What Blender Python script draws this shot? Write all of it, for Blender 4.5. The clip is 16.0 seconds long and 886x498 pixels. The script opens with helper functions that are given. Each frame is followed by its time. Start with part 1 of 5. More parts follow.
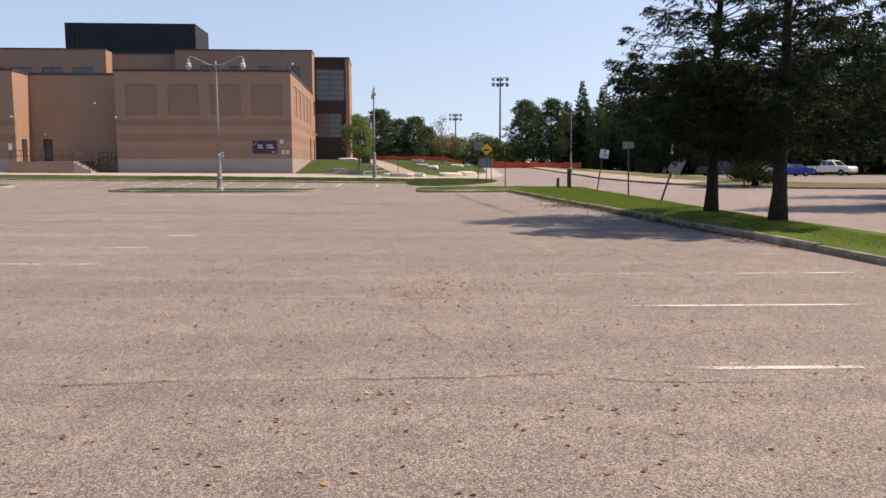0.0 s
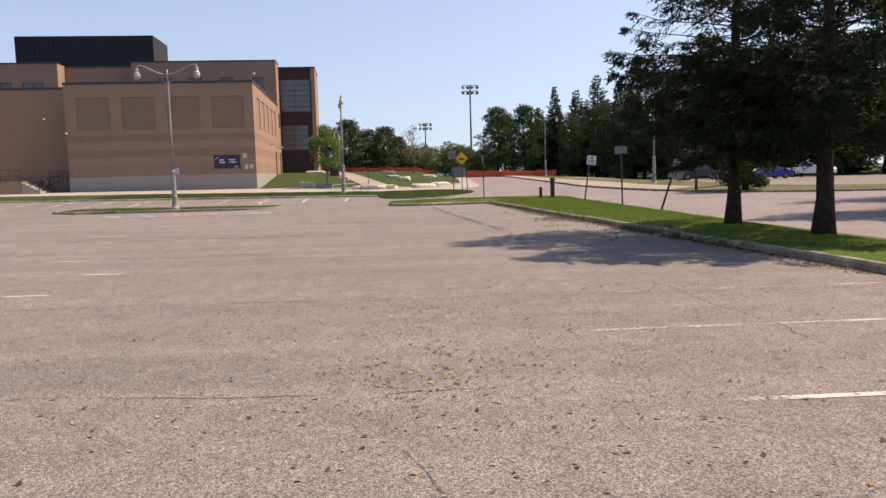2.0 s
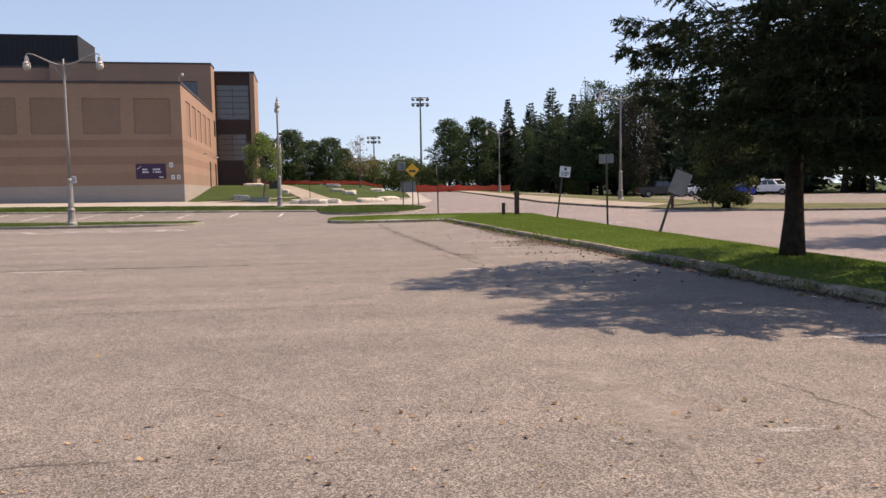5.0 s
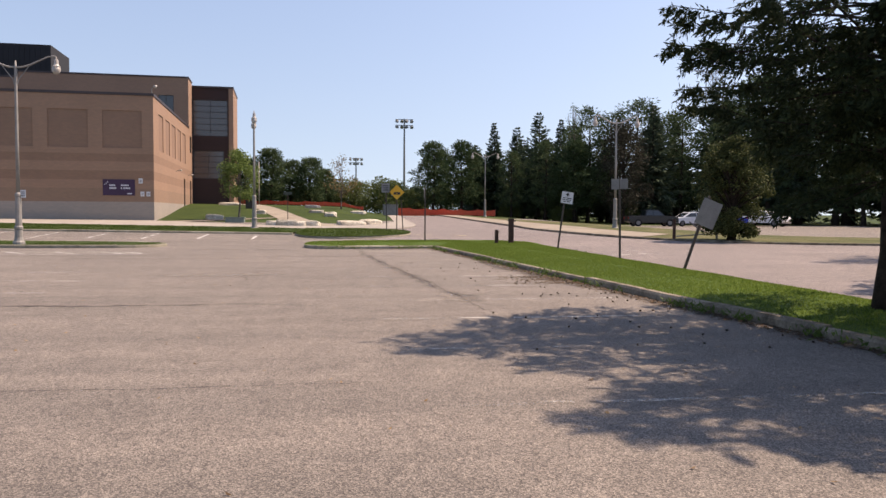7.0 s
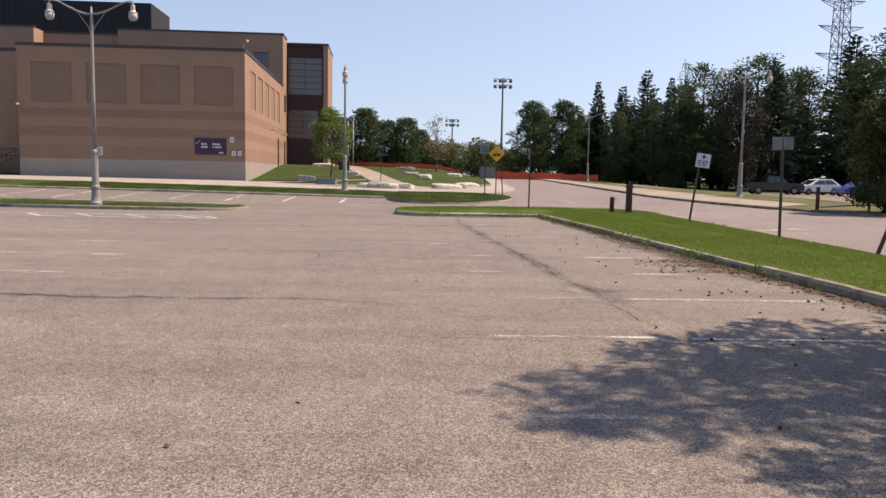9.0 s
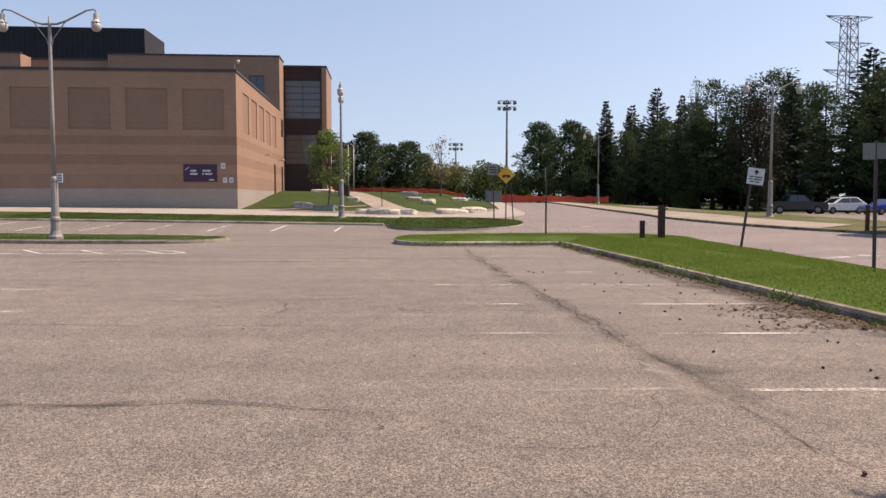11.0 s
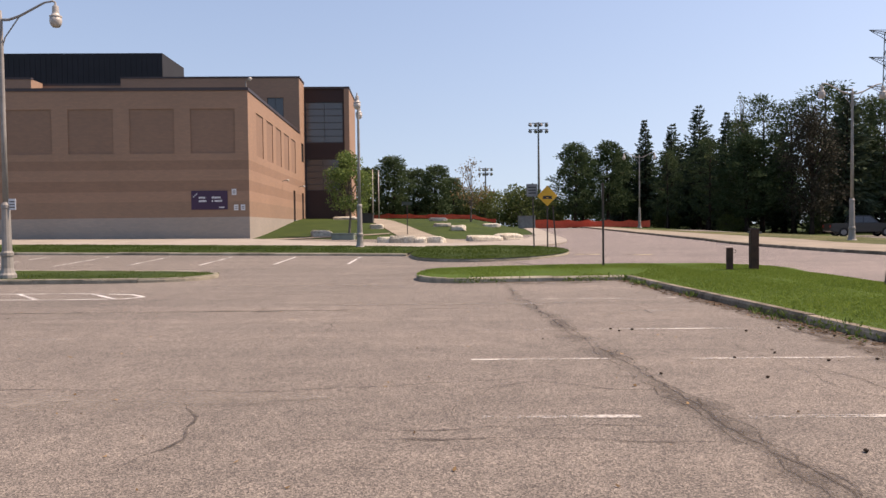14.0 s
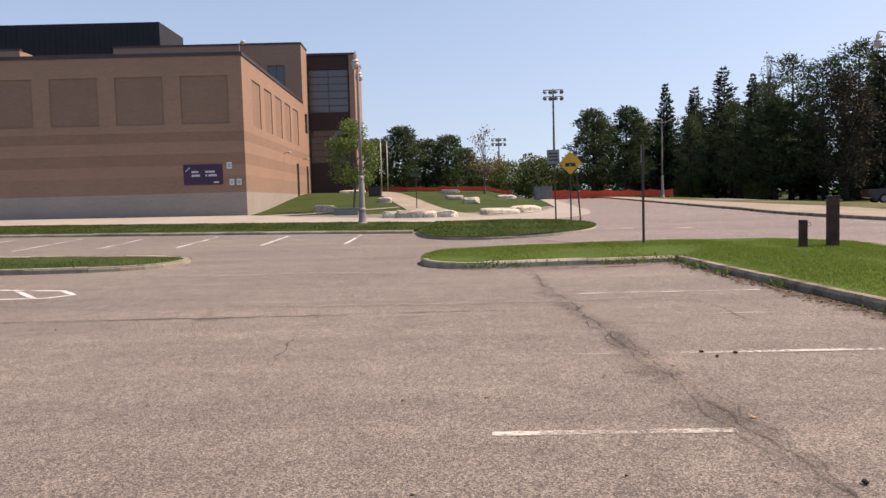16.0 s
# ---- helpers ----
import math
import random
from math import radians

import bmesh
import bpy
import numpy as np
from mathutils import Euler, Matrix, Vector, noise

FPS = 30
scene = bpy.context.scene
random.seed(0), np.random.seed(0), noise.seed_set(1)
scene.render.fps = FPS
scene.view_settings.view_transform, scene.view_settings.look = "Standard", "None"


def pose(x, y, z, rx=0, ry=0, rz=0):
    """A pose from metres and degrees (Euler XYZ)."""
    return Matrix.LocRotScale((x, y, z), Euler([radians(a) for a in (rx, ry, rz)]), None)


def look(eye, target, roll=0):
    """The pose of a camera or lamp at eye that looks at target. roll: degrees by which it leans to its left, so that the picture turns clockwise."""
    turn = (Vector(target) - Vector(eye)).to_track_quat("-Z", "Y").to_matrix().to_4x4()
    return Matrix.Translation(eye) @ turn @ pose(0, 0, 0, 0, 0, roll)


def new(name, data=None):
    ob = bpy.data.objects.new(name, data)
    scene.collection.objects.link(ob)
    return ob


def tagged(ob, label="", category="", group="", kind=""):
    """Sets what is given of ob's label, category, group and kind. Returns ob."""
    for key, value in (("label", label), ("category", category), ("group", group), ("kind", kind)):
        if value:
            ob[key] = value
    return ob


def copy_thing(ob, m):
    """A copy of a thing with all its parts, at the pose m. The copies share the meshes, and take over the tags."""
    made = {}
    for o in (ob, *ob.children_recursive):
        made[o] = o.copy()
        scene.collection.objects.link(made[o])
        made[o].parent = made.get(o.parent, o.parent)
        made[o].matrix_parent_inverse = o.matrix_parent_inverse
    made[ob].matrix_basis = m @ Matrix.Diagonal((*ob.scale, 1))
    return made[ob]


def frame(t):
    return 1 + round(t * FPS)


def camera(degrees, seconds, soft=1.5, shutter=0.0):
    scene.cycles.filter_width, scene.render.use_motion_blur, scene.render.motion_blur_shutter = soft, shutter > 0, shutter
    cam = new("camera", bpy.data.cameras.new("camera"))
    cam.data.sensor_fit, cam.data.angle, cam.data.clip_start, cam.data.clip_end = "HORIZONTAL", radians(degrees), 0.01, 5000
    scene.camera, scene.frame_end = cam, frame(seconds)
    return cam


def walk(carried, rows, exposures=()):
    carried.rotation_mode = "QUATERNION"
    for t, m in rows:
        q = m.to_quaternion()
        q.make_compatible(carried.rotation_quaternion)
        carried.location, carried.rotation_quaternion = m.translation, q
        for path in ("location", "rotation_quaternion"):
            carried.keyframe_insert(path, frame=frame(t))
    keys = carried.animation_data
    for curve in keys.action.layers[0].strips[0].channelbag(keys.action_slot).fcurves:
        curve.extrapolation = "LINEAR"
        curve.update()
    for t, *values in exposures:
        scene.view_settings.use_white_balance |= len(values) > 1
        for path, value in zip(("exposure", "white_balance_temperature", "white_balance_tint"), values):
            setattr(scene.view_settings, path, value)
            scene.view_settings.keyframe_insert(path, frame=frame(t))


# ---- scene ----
cam = camera(59.4, 16.0)
PATH = [
    (0, (0.148, -0.503, 1.584), (0.139, 1.485, 1.369), -0.2),
    (0.5, (0.01, 0.29, 1.61), (0.022, 2.276, 1.37), -0.1),
    (1, (-0.046, 1.041, 1.653), (-0.061, 3.023, 1.381), -1.9),
    (1.5, (-0.129, 1.877, 1.675), (-0.099, 3.867, 1.483), -0.3),
    (2, (-0.091, 2.822, 1.644), (-0.028, 4.812, 1.453), -1.6),
    (2.5, (-0.013, 4.038, 1.58), (0.02, 6.032, 1.426), 0.1),
    (3, (0.033, 4.842, 1.587), (0.059, 6.837, 1.445), -1.0),
    (3.5, (0.003, 5.661, 1.6), (0.085, 7.654, 1.448), -0.8),
    (4, (0.09, 6.744, 1.538), (0.233, 8.732, 1.382), -0.9),
    (6.5, (0.149, 11.058, 1.511), (0.387, 13.04, 1.39), -0.3),
    (7, (0.136, 11.875, 1.555), (0.384, 13.857, 1.461), 0.3),
    (7.5, (0.136, 12.842, 1.562), (0.289, 14.829, 1.4), -0.2),
    (8, (0.13, 13.806, 1.556), (0.233, 15.796, 1.388), 0.2),
    (8.5, (0.16, 14.745, 1.553), (0.214, 16.734, 1.356), -0.3),
    (9, (0.136, 15.687, 1.555), (0.144, 17.678, 1.364), 1.0),
    (9.5, (0.157, 16.584, 1.527), (0.128, 18.57, 1.296), -0.4),
    (10, (0.136, 17.675, 1.533), (0.122, 19.667, 1.357), 0.4),
    (12.5, (0.009, 21.941, 1.478), (-0.007, 23.938, 1.366), -1.4),
    (13, (-0.039, 22.992, 1.473), (-0.108, 24.988, 1.374), -1.5),
    (13.5, (-0.078, 23.868, 1.45), (-0.172, 25.864, 1.385), -1.5),
    (14, (-0.044, 24.72, 1.459), (-0.126, 26.717, 1.401), -0.7),
    (14.5, (-0.053, 25.534, 1.477), (-0.109, 27.531, 1.376), -0.8),
    (15, (-0.069, 26.558, 1.465), (-0.145, 28.553, 1.348), -0.7),
    (15.5, (-0.094, 27.481, 1.468), (-0.19, 29.476, 1.367), -0.4),
    (16, (-0.09, 28.397, 1.469), (-0.209, 30.39, 1.341), -1.6),
]
walk(cam, [(t, look(eye, target, roll)) for t, eye, target, roll in PATH], [(0.0, 0.56, 7900, 21), (4.2, 0.58, 7900, 21), (9.0, 0.53, 7900, 21), (12.3, 0.46, 7900, 21), (16.0, 0.49, 7900, 21)])


# ---- world and sun ----
SUN_AZ, SUN_EL = radians(11.0), radians(54.5)
sun_dir = Vector((math.cos(SUN_AZ) * math.cos(SUN_EL), math.sin(SUN_AZ) * math.cos(SUN_EL), math.sin(SUN_EL)))
world = bpy.data.worlds.new("sky")
scene.world = world
world.use_nodes = True
wn = world.node_tree
sky = wn.nodes.new("ShaderNodeTexSky")
sky.sky_type, sky.sun_disc = "NISHITA", False
sky.sun_elevation, sky.sun_rotation = SUN_EL, radians(90) - SUN_AZ
sky.air_density, sky.dust_density, sky.ozone_density = 1.0, 1.0, 5.5
# haze: the view climbs slowly, so that the horizon stays a soft lavender blue
ray = wn.nodes.new("ShaderNodeTexCoord")
lift = wn.nodes.new("ShaderNodeMapping")
lift.inputs["Location"].default_value, lift.inputs["Scale"].default_value = (0, 0, 0.10), (1, 1, 0.5)
wn.links.new(ray.outputs["Generated"], lift.inputs["Vector"])
wn.links.new(lift.outputs[0], sky.inputs["Vector"])
haze = wn.nodes.new("ShaderNodeMix")
haze.data_type, haze.blend_type = "RGBA", "MULTIPLY"
haze.inputs[0].default_value, haze.inputs[7].default_value = 1.0, (1.05, 0.985, 0.955, 1)
wn.links.new(sky.outputs[0], haze.inputs[6])
wn.links.new(haze.outputs[2], wn.nodes["Background"].inputs[0])
wn.nodes["Background"].inputs[1].default_value = 0.139
lamp = bpy.data.lights.new("sun", "SUN")
lamp.energy, lamp.angle, lamp.color = 5.0, radians(0.55), (1.0, 0.91, 0.80)
sun = new("sun", lamp)
sun.matrix_world = look(sun_dir * 100, (0, 0, 0))


# ---- materials ----
def material(name, rough=0.8, metal=0.0):
    m = bpy.data.materials.new(name)
    m.use_nodes = True
    b = m.node_tree.nodes["Principled BSDF"]
    b.inputs["Roughness"].default_value, b.inputs["Metallic"].default_value = rough, metal
    return m, m.node_tree, b


def coords(nt, space="Object"):
    return nt.nodes.new("ShaderNodeTexCoord").outputs[space]


def noise_tex(nt, vec, scale, detail=4.0, rough=0.55):
    n = nt.nodes.new("ShaderNodeTexNoise")
    n.inputs["Scale"].default_value, n.inputs["Detail"].default_value, n.inputs["Roughness"].default_value = scale, detail, rough
    nt.links.new(vec, n.inputs["Vector"])
    return n.outputs["Fac"]


def ramp(nt, fac, stops):
    r = nt.nodes.new("ShaderNodeValToRGB")
    e = r.color_ramp.elements
    while len(e) < len(stops):
        e.new(0.5)
    for i, (p, c) in enumerate(stops):
        e[i].position, e[i].color = p, (*c, 1)
    nt.links.new(fac, r.inputs[0])
    return r.outputs[0]


def mix(nt, fac, a, b, mode="MIX"):
    m = nt.nodes.new("ShaderNodeMix")
    m.data_type, m.blend_type = "RGBA", mode
    for sock, val in ((m.inputs[0], fac), (m.inputs[6], a), (m.inputs[7], b)):
        if isinstance(val, (int, float)):
            sock.default_value = val
        elif isinstance(val, tuple):
            sock.default_value = (*val, 1)
        else:
            nt.links.new(val, sock)
    return m.outputs[2]


def bump(nt, b, height, strength, distance=0.02):
    n = nt.nodes.new("ShaderNodeBump")
    n.inputs["Strength"].default_value, n.inputs["Distance"].default_value = strength, distance
    nt.links.new(height, n.inputs["Height"])
    nt.links.new(n.outputs[0], b.inputs["Normal"])


def rough_mat(name, c1, c2, scale=3.0, fine=60.0, rough=0.8, metal=0.0, fine_amount=0.25, bump_s=0.2, bump_d=0.01, random_v=0.0):
    m, nt, b = material(name, rough, metal)
    v = coords(nt)
    big = ramp(nt, noise_tex(nt, v, scale), [(0.3, c1), (0.7, c2)])
    f = noise_tex(nt, v, fine, 3.0)
    small = ramp(nt, f, [(0.3, (0.6, 0.6, 0.6)), (0.7, (1.3, 1.3, 1.3))])
    c = mix(nt, fine_amount, big, mix(nt, 1.0, big, small, "MULTIPLY"))
    if random_v:
        o = nt.nodes.new("ShaderNodeObjectInfo")
        lo = 1 - random_v
        c = mix(nt, 1.0, c, ramp(nt, o.outputs["Random"], [(0, (lo,) * 3), (1, (1 + random_v,) * 3)]), "MULTIPLY")
    nt.links.new(c, b.inputs["Base Color"])
    if bump_s:
        bump(nt, b, f, bump_s, bump_d)
    if rough > 0.88:
        b.inputs["Specular IOR Level"].default_value = 0.15
    return m


def asphalt_mat(name, tint, patch):
    m, nt, b = material(name, 0.9)
    v = coords(nt)
    big = ramp(nt, noise_tex(nt, v, 0.18, 5.0, 0.6), [(0.3, tuple(0.86 * c for c in tint)), (0.55, tint), (0.75, tuple(1.12 * c for c in patch))])
    mid = ramp(nt, noise_tex(nt, v, 2.2, 5.0, 0.65), [(0.3, (0.84, 0.83, 0.82)), (0.7, (1.13, 1.12, 1.1))])
    vor = nt.nodes.new("ShaderNodeTexVoronoi")
    vor.inputs["Scale"].default_value = 100.0
    nt.links.new(v, vor.inputs["Vector"])
    grit = ramp(nt, vor.outputs["Color"], [(0.12, (0.36, 0.345, 0.34)), (0.5, (0.93, 0.92, 0.91)), (0.88, (1.92, 1.86, 1.78))])
    vor2 = nt.nodes.new("ShaderNodeTexVoronoi")
    vor2.inputs["Scale"].default_value = 26.0
    nt.links.new(v, vor2.inputs["Vector"])
    grit2 = ramp(nt, vor2.outputs["Color"], [(0.1, (0.88, 0.87, 0.86)), (0.9, (1.12, 1.12, 1.1))])
    c = mix(nt, 1.0, mix(nt, 1.0, mix(nt, 1.0, big, mid, "MULTIPLY"), grit, "MULTIPLY"), grit2, "MULTIPLY")
    # streaks across the lanes, worn by tyres
    mp = nt.nodes.new("ShaderNodeMapping")
    mp.inputs["Scale"].default_value = (0.05, 0.9, 1.0)
    nt.links.new(v, mp.inputs["Vector"])
    streak = ramp(nt, noise_tex(nt, mp.outputs[0], 1.0, 4.0, 0.6), [(0.38, (0.84, 0.84, 0.84)), (0.6, (1.06, 1.05, 1.04))])
    c = mix(nt, 0.8, c, mix(nt, 1.0, c, streak, "MULTIPLY"))
    nt.links.new(c, b.inputs["Base Color"])
    bump(nt, b, vor.outputs["Distance"], 0.5, 0.008)
    return m


def paint_mat(name, colour, keep, soft=0.07, edge=0.12, most=1.0, fine=22.0):
    """Worn paint or a stain: a thin skin that has flaked away in places and thins out to its edges."""
    m, nt, b = material(name, 0.85)
    b.inputs["Base Color"].default_value = (*colour, 1)
    v = coords(nt)
    n, n2 = noise_tex(nt, v, fine, 6.0, 0.75), noise_tex(nt, v, 0.9, 3.0)

    def calc(op, p, q):
        k = nt.nodes.new("ShaderNodeMath")
        k.operation = op
        for i, val in enumerate((p, q)):
            if isinstance(val, (int, float)):
                k.inputs[i].default_value = val
            else:
                nt.links.new(val, k.inputs[i])
        return k.outputs[0]
    f = ramp(nt, calc("ADD", calc("MULTIPLY", n, 0.45), calc("MULTIPLY", n2, 0.55)), [(keep - soft, (0, 0, 0)), (keep + soft, (most,) * 3)])
    uv = nt.nodes.new("ShaderNodeSeparateXYZ")
    nt.links.new(coords(nt, "UV"), uv.inputs[0])
    across = calc("SUBTRACT", 0.5, calc("ABSOLUTE", calc("SUBTRACT", uv.outputs[0], 0.5), 0.0))
    fade = nt.nodes.new("ShaderNodeMapRange")
    fade.inputs[2].default_value = edge
    nt.links.new(across, fade.inputs[0])
    nt.links.new(calc("MULTIPLY", f, fade.outputs[0]), b.inputs["Alpha"])
    return m


def leaf_mat(name, c1, c2, rough=0.65, through_light=0.25):
    m, nt, b = material(name, rough)
    g = nt.nodes.new("ShaderNodeNewGeometry")
    col = ramp(nt, g.outputs["Random Per Island"], [(0.0, c1), (1.0, c2)])
    o = nt.nodes.new("ShaderNodeObjectInfo")
    col = mix(nt, 1.0, col, ramp(nt, o.outputs["Random"], [(0, (0.8, 0.85, 0.8)), (1, (1.2, 1.15, 1.1))]), "MULTIPLY")
    nt.links.new(col, b.inputs["Base Color"])
    t = nt.nodes.new("ShaderNodeBsdfTranslucent")
    nt.links.new(col, t.inputs[0])
    mx = nt.nodes.new("ShaderNodeMixShader")
    mx.inputs[0].default_value = through_light
    nt.links.new(b.outputs[0], mx.inputs[1])
    nt.links.new(t.outputs[0], mx.inputs[2])
    nt.links.new(mx.outputs[0], nt.nodes["Material Output"].inputs[0])
    b.inputs["Specular IOR Level"].default_value = 0.12
    return m


def brick_mat(name, stops):
    """Brick in horizontal bands by height above the building's foot, with fine coursing."""
    m, nt, b = material(name, 0.85)
    v = coords(nt)
    sep = nt.nodes.new("ShaderNodeSeparateXYZ")
    nt.links.new(v, sep.inputs[0])
    d = nt.nodes.new("ShaderNodeMath")
    d.operation, d.inputs[1].default_value = "DIVIDE", 12.0
    nt.links.new(sep.outputs[2], d.inputs[0])
    base = ramp(nt, d.outputs[0], stops)
    base.node.color_ramp.interpolation = "CONSTANT"
    br = nt.nodes.new("ShaderNodeTexBrick")
    br.inputs["Scale"].default_value = 1.0
    br.inputs["Brick Width"].default_value, br.inputs["Row Height"].default_value, br.inputs["Mortar Size"].default_value = 0.3, 0.1, 0.008
    br.inputs["Color1"].default_value, br.inputs["Color2"].default_value, br.inputs["Mortar"].default_value = (1.06, 1.04, 1.02, 1), (0.93, 0.94, 0.95, 1), (0.9, 0.92, 0.95, 1)
    add = nt.nodes.new("ShaderNodeMath")
    add.operation = "ADD"
    nt.links.new(sep.outputs[0], add.inputs[0])
    nt.links.new(sep.outputs[1], add.inputs[1])
    cb = nt.nodes.new("ShaderNodeCombineXYZ")
    nt.links.new(add.outputs[0], cb.inputs[0])
    nt.links.new(sep.outputs[2], cb.inputs[1])
    nt.links.new(cb.outputs[0], br.inputs["Vector"])
    stain = ramp(nt, noise_tex(nt, v, 0.25, 5.0, 0.6), [(0.3, (0.92, 0.92, 0.92)), (0.7, (1.06, 1.05, 1.05))])
    c = mix(nt, 1.0, mix(nt, 1.0, base, br.outputs["Color"], "MULTIPLY"), stain, "MULTIPLY")
    nt.links.new(c, b.inputs["Base Color"])
    bump(nt, b, br.outputs["Fac"], 0.15, 0.005)
    return m


ASPHALT = asphalt_mat("asphalt", (0.159, 0.142, 0.129), (0.165, 0.146, 0.131))
ROAD = asphalt_mat("road_asphalt", (0.180, 0.158, 0.155), (0.188, 0.166, 0.160))
CRACK = paint_mat("crack", (0.055, 0.045, 0.038), 0.47, 0.1, 0.3, 0.66, 14.0)
STAIN = paint_mat("dark_stain", (0.060, 0.050, 0.042), 0.48, 0.09, 0.5, 0.46, 70.0)
DUST = paint_mat("pale_dust", (0.275, 0.238, 0.205), 0.47, 0.12, 0.5, 0.75, 12.0)
DIRT = paint_mat("kerb_dirt", (0.085, 0.064, 0.048), 0.45, 0.1, 0.45, 0.75, 45.0)
PAINT = paint_mat("worn_white_paint", (0.528, 0.502, 0.466), 0.505, 0.06, 0.1, 0.85)
PAINT_FAINT = paint_mat("faint_white_paint", (0.5, 0.47, 0.43), 0.55, 0.07, 0.1, 0.6)
PAINT_FRESH = paint_mat("white_paint", (0.616, 0.598, 0.572), 0.45, 0.07, 0.08, 0.95)
PAINT_YELLOW = paint_mat("worn_yellow_paint", (0.440, 0.370, 0.229), 0.48)
KERB = rough_mat("kerb_concrete", (0.18, 0.165, 0.125), (0.37, 0.34, 0.27), 1.6, 30, 0.9, fine_amount=0.5, bump_s=0.5, random_v=0.12)
KERB_OLD = rough_mat("old_kerb_concrete", (0.09, 0.075, 0.055), (0.28, 0.24, 0.185), 2.2, 24, 0.9, fine_amount=0.75, bump_s=0.6, random_v=0.15)
CONCRETE = rough_mat("pavement_concrete", (0.272, 0.244, 0.212), (0.336, 0.304, 0.264), 0.8, 30, 0.9, random_v=0.05)
SAND = rough_mat("sandy_path", (0.224, 0.192, 0.152), (0.304, 0.264, 0.212), 0.6, 25, 0.95, fine_amount=0.5, bump_s=0.4)
LAWN = rough_mat("lawn", (0.022, 0.040, 0.008), (0.048, 0.070, 0.014), 0.35, 18, 0.95, fine_amount=0.8, bump_s=0.3, bump_d=0.03)
DRYLAWN = rough_mat("dry_lawn", (0.045, 0.062, 0.018), (0.135, 0.122, 0.058), 0.4, 18, 0.9, fine_amount=0.7, bump_s=0.6, bump_d=0.05)
LAWN_BRIGHT = rough_mat("bright_lawn", (0.042, 0.078, 0.010), (0.066, 0.108, 0.016), 0.5, 18, 0.95, fine_amount=0.7, bump_s=0.3, bump_d=0.03)
BLADES = leaf_mat("grass_blades", (0.092, 0.150, 0.022), (0.175, 0.235, 0.055), 0.7, 0.5)
BLADES_DULL = leaf_mat("dull_grass_blades", (0.040, 0.072, 0.014), (0.080, 0.115, 0.028), 0.7, 0.4)
WEEDS = leaf_mat("weeds", (0.05, 0.09, 0.02), (0.12, 0.17, 0.04), 0.6, 0.3)
NEEDLES = leaf_mat("spruce_needles", (0.014, 0.025, 0.013), (0.044, 0.06, 0.026), 0.8, 0.12)
# needles of the wood: distance haze is mixed into this paler, bluish green
NEEDLES_HAZED = leaf_mat("hazed_needles", (0.030, 0.050, 0.034), (0.070, 0.100, 0.066), 0.85, 0.2)
NEEDLES_PINE = leaf_mat("pine_needles", (0.036, 0.062, 0.030), (0.085, 0.120, 0.060), 0.85, 0.2)
LEAVES = leaf_mat("leaves", (0.028, 0.050, 0.020), (0.075, 0.105, 0.042), 0.6, 0.25)
LEAVES_LIGHT = leaf_mat("light_leaves", (0.055, 0.08, 0.025), (0.135, 0.16, 0.06), 0.6, 0.35)
LEAVES_OLIVE = leaf_mat("olive_needles", (0.024, 0.034, 0.014), (0.10, 0.115, 0.042), 0.7, 0.15)
LEAVES_YOUNG = leaf_mat("young_leaves", (0.075, 0.125, 0.035), (0.165, 0.225, 0.075), 0.6, 0.4)
LEAVES_BROWN = leaf_mat("brown_needles", (0.036, 0.034, 0.026), (0.056, 0.051, 0.038), 0.7, 0.15)
LEAVES_DRY = leaf_mat("dry_leaves", (0.16, 0.10, 0.05), (0.26, 0.19, 0.10), 0.7, 0.3)
BARK = rough_mat("bark", (0.02, 0.015, 0.012), (0.055, 0.042, 0.033), 6, 30, 0.95, fine_amount=0.7, bump_s=0.9, bump_d=0.03)
BARK_GREY = rough_mat("grey_bark", (0.09, 0.08, 0.07), (0.17, 0.15, 0.13), 5, 30, 0.95, fine_amount=0.6, bump_s=0.8, bump_d=0.02)
TAN = (0.293, 0.182, 0.123)
DARK = (0.242, 0.146, 0.097)
BLOCK = (0.296, 0.260, 0.224)
BRICK = brick_mat("banded_brick", [(0, BLOCK), (0.185, (0.252, 0.162, 0.110)), (0.27, TAN), (0.325, DARK), (0.385, TAN), (0.442, DARK), (0.495, TAN)])
BRICK_PLAIN = brick_mat("tan_brick", [(0, TAN), (0.95, (0.288, 0.180, 0.122))])
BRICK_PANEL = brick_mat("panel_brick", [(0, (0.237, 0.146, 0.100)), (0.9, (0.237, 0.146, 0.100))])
BRICK_RED = brick_mat("dark_red_brick", [(0, (0.040, 0.022, 0.021)), (0.9, (0.040, 0.022, 0.021))])
BLACK_METAL = rough_mat("black_cladding", (0.009, 0.010, 0.013), (0.014, 0.015, 0.019), 0.5, 20, 0.8, 0.0, bump_s=0.05)
COPING = rough_mat("dark_coping", (0.034, 0.022, 0.022), (0.05, 0.034, 0.034), 1, 20, 0.5)
FRAME = rough_mat("window_frame", (0.035, 0.035, 0.038), (0.05, 0.05, 0.052), 2, 20, 0.5)
GALV = rough_mat("galvanised_steel", (0.19, 0.18, 0.165), (0.28, 0.265, 0.245), 2, 25, 0.6, 0.0, bump_s=0.1)
GALV_DARK = rough_mat("weathered_steel", (0.12, 0.115, 0.105), (0.2, 0.19, 0.17), 2, 25, 0.6, 0.3, bump_s=0.1)
POST_STEEL = rough_mat("rusted_post_steel", (0.042, 0.034, 0.028), (0.085, 0.068, 0.055), 4, 30, 0.75, 0.0, fine_amount=0.5, bump_s=0.2)
PLATE_BACK = rough_mat("sign_back", (0.15, 0.15, 0.15), (0.23, 0.23, 0.225), 3, 25, 0.55, 0.0, bump_s=0.1)
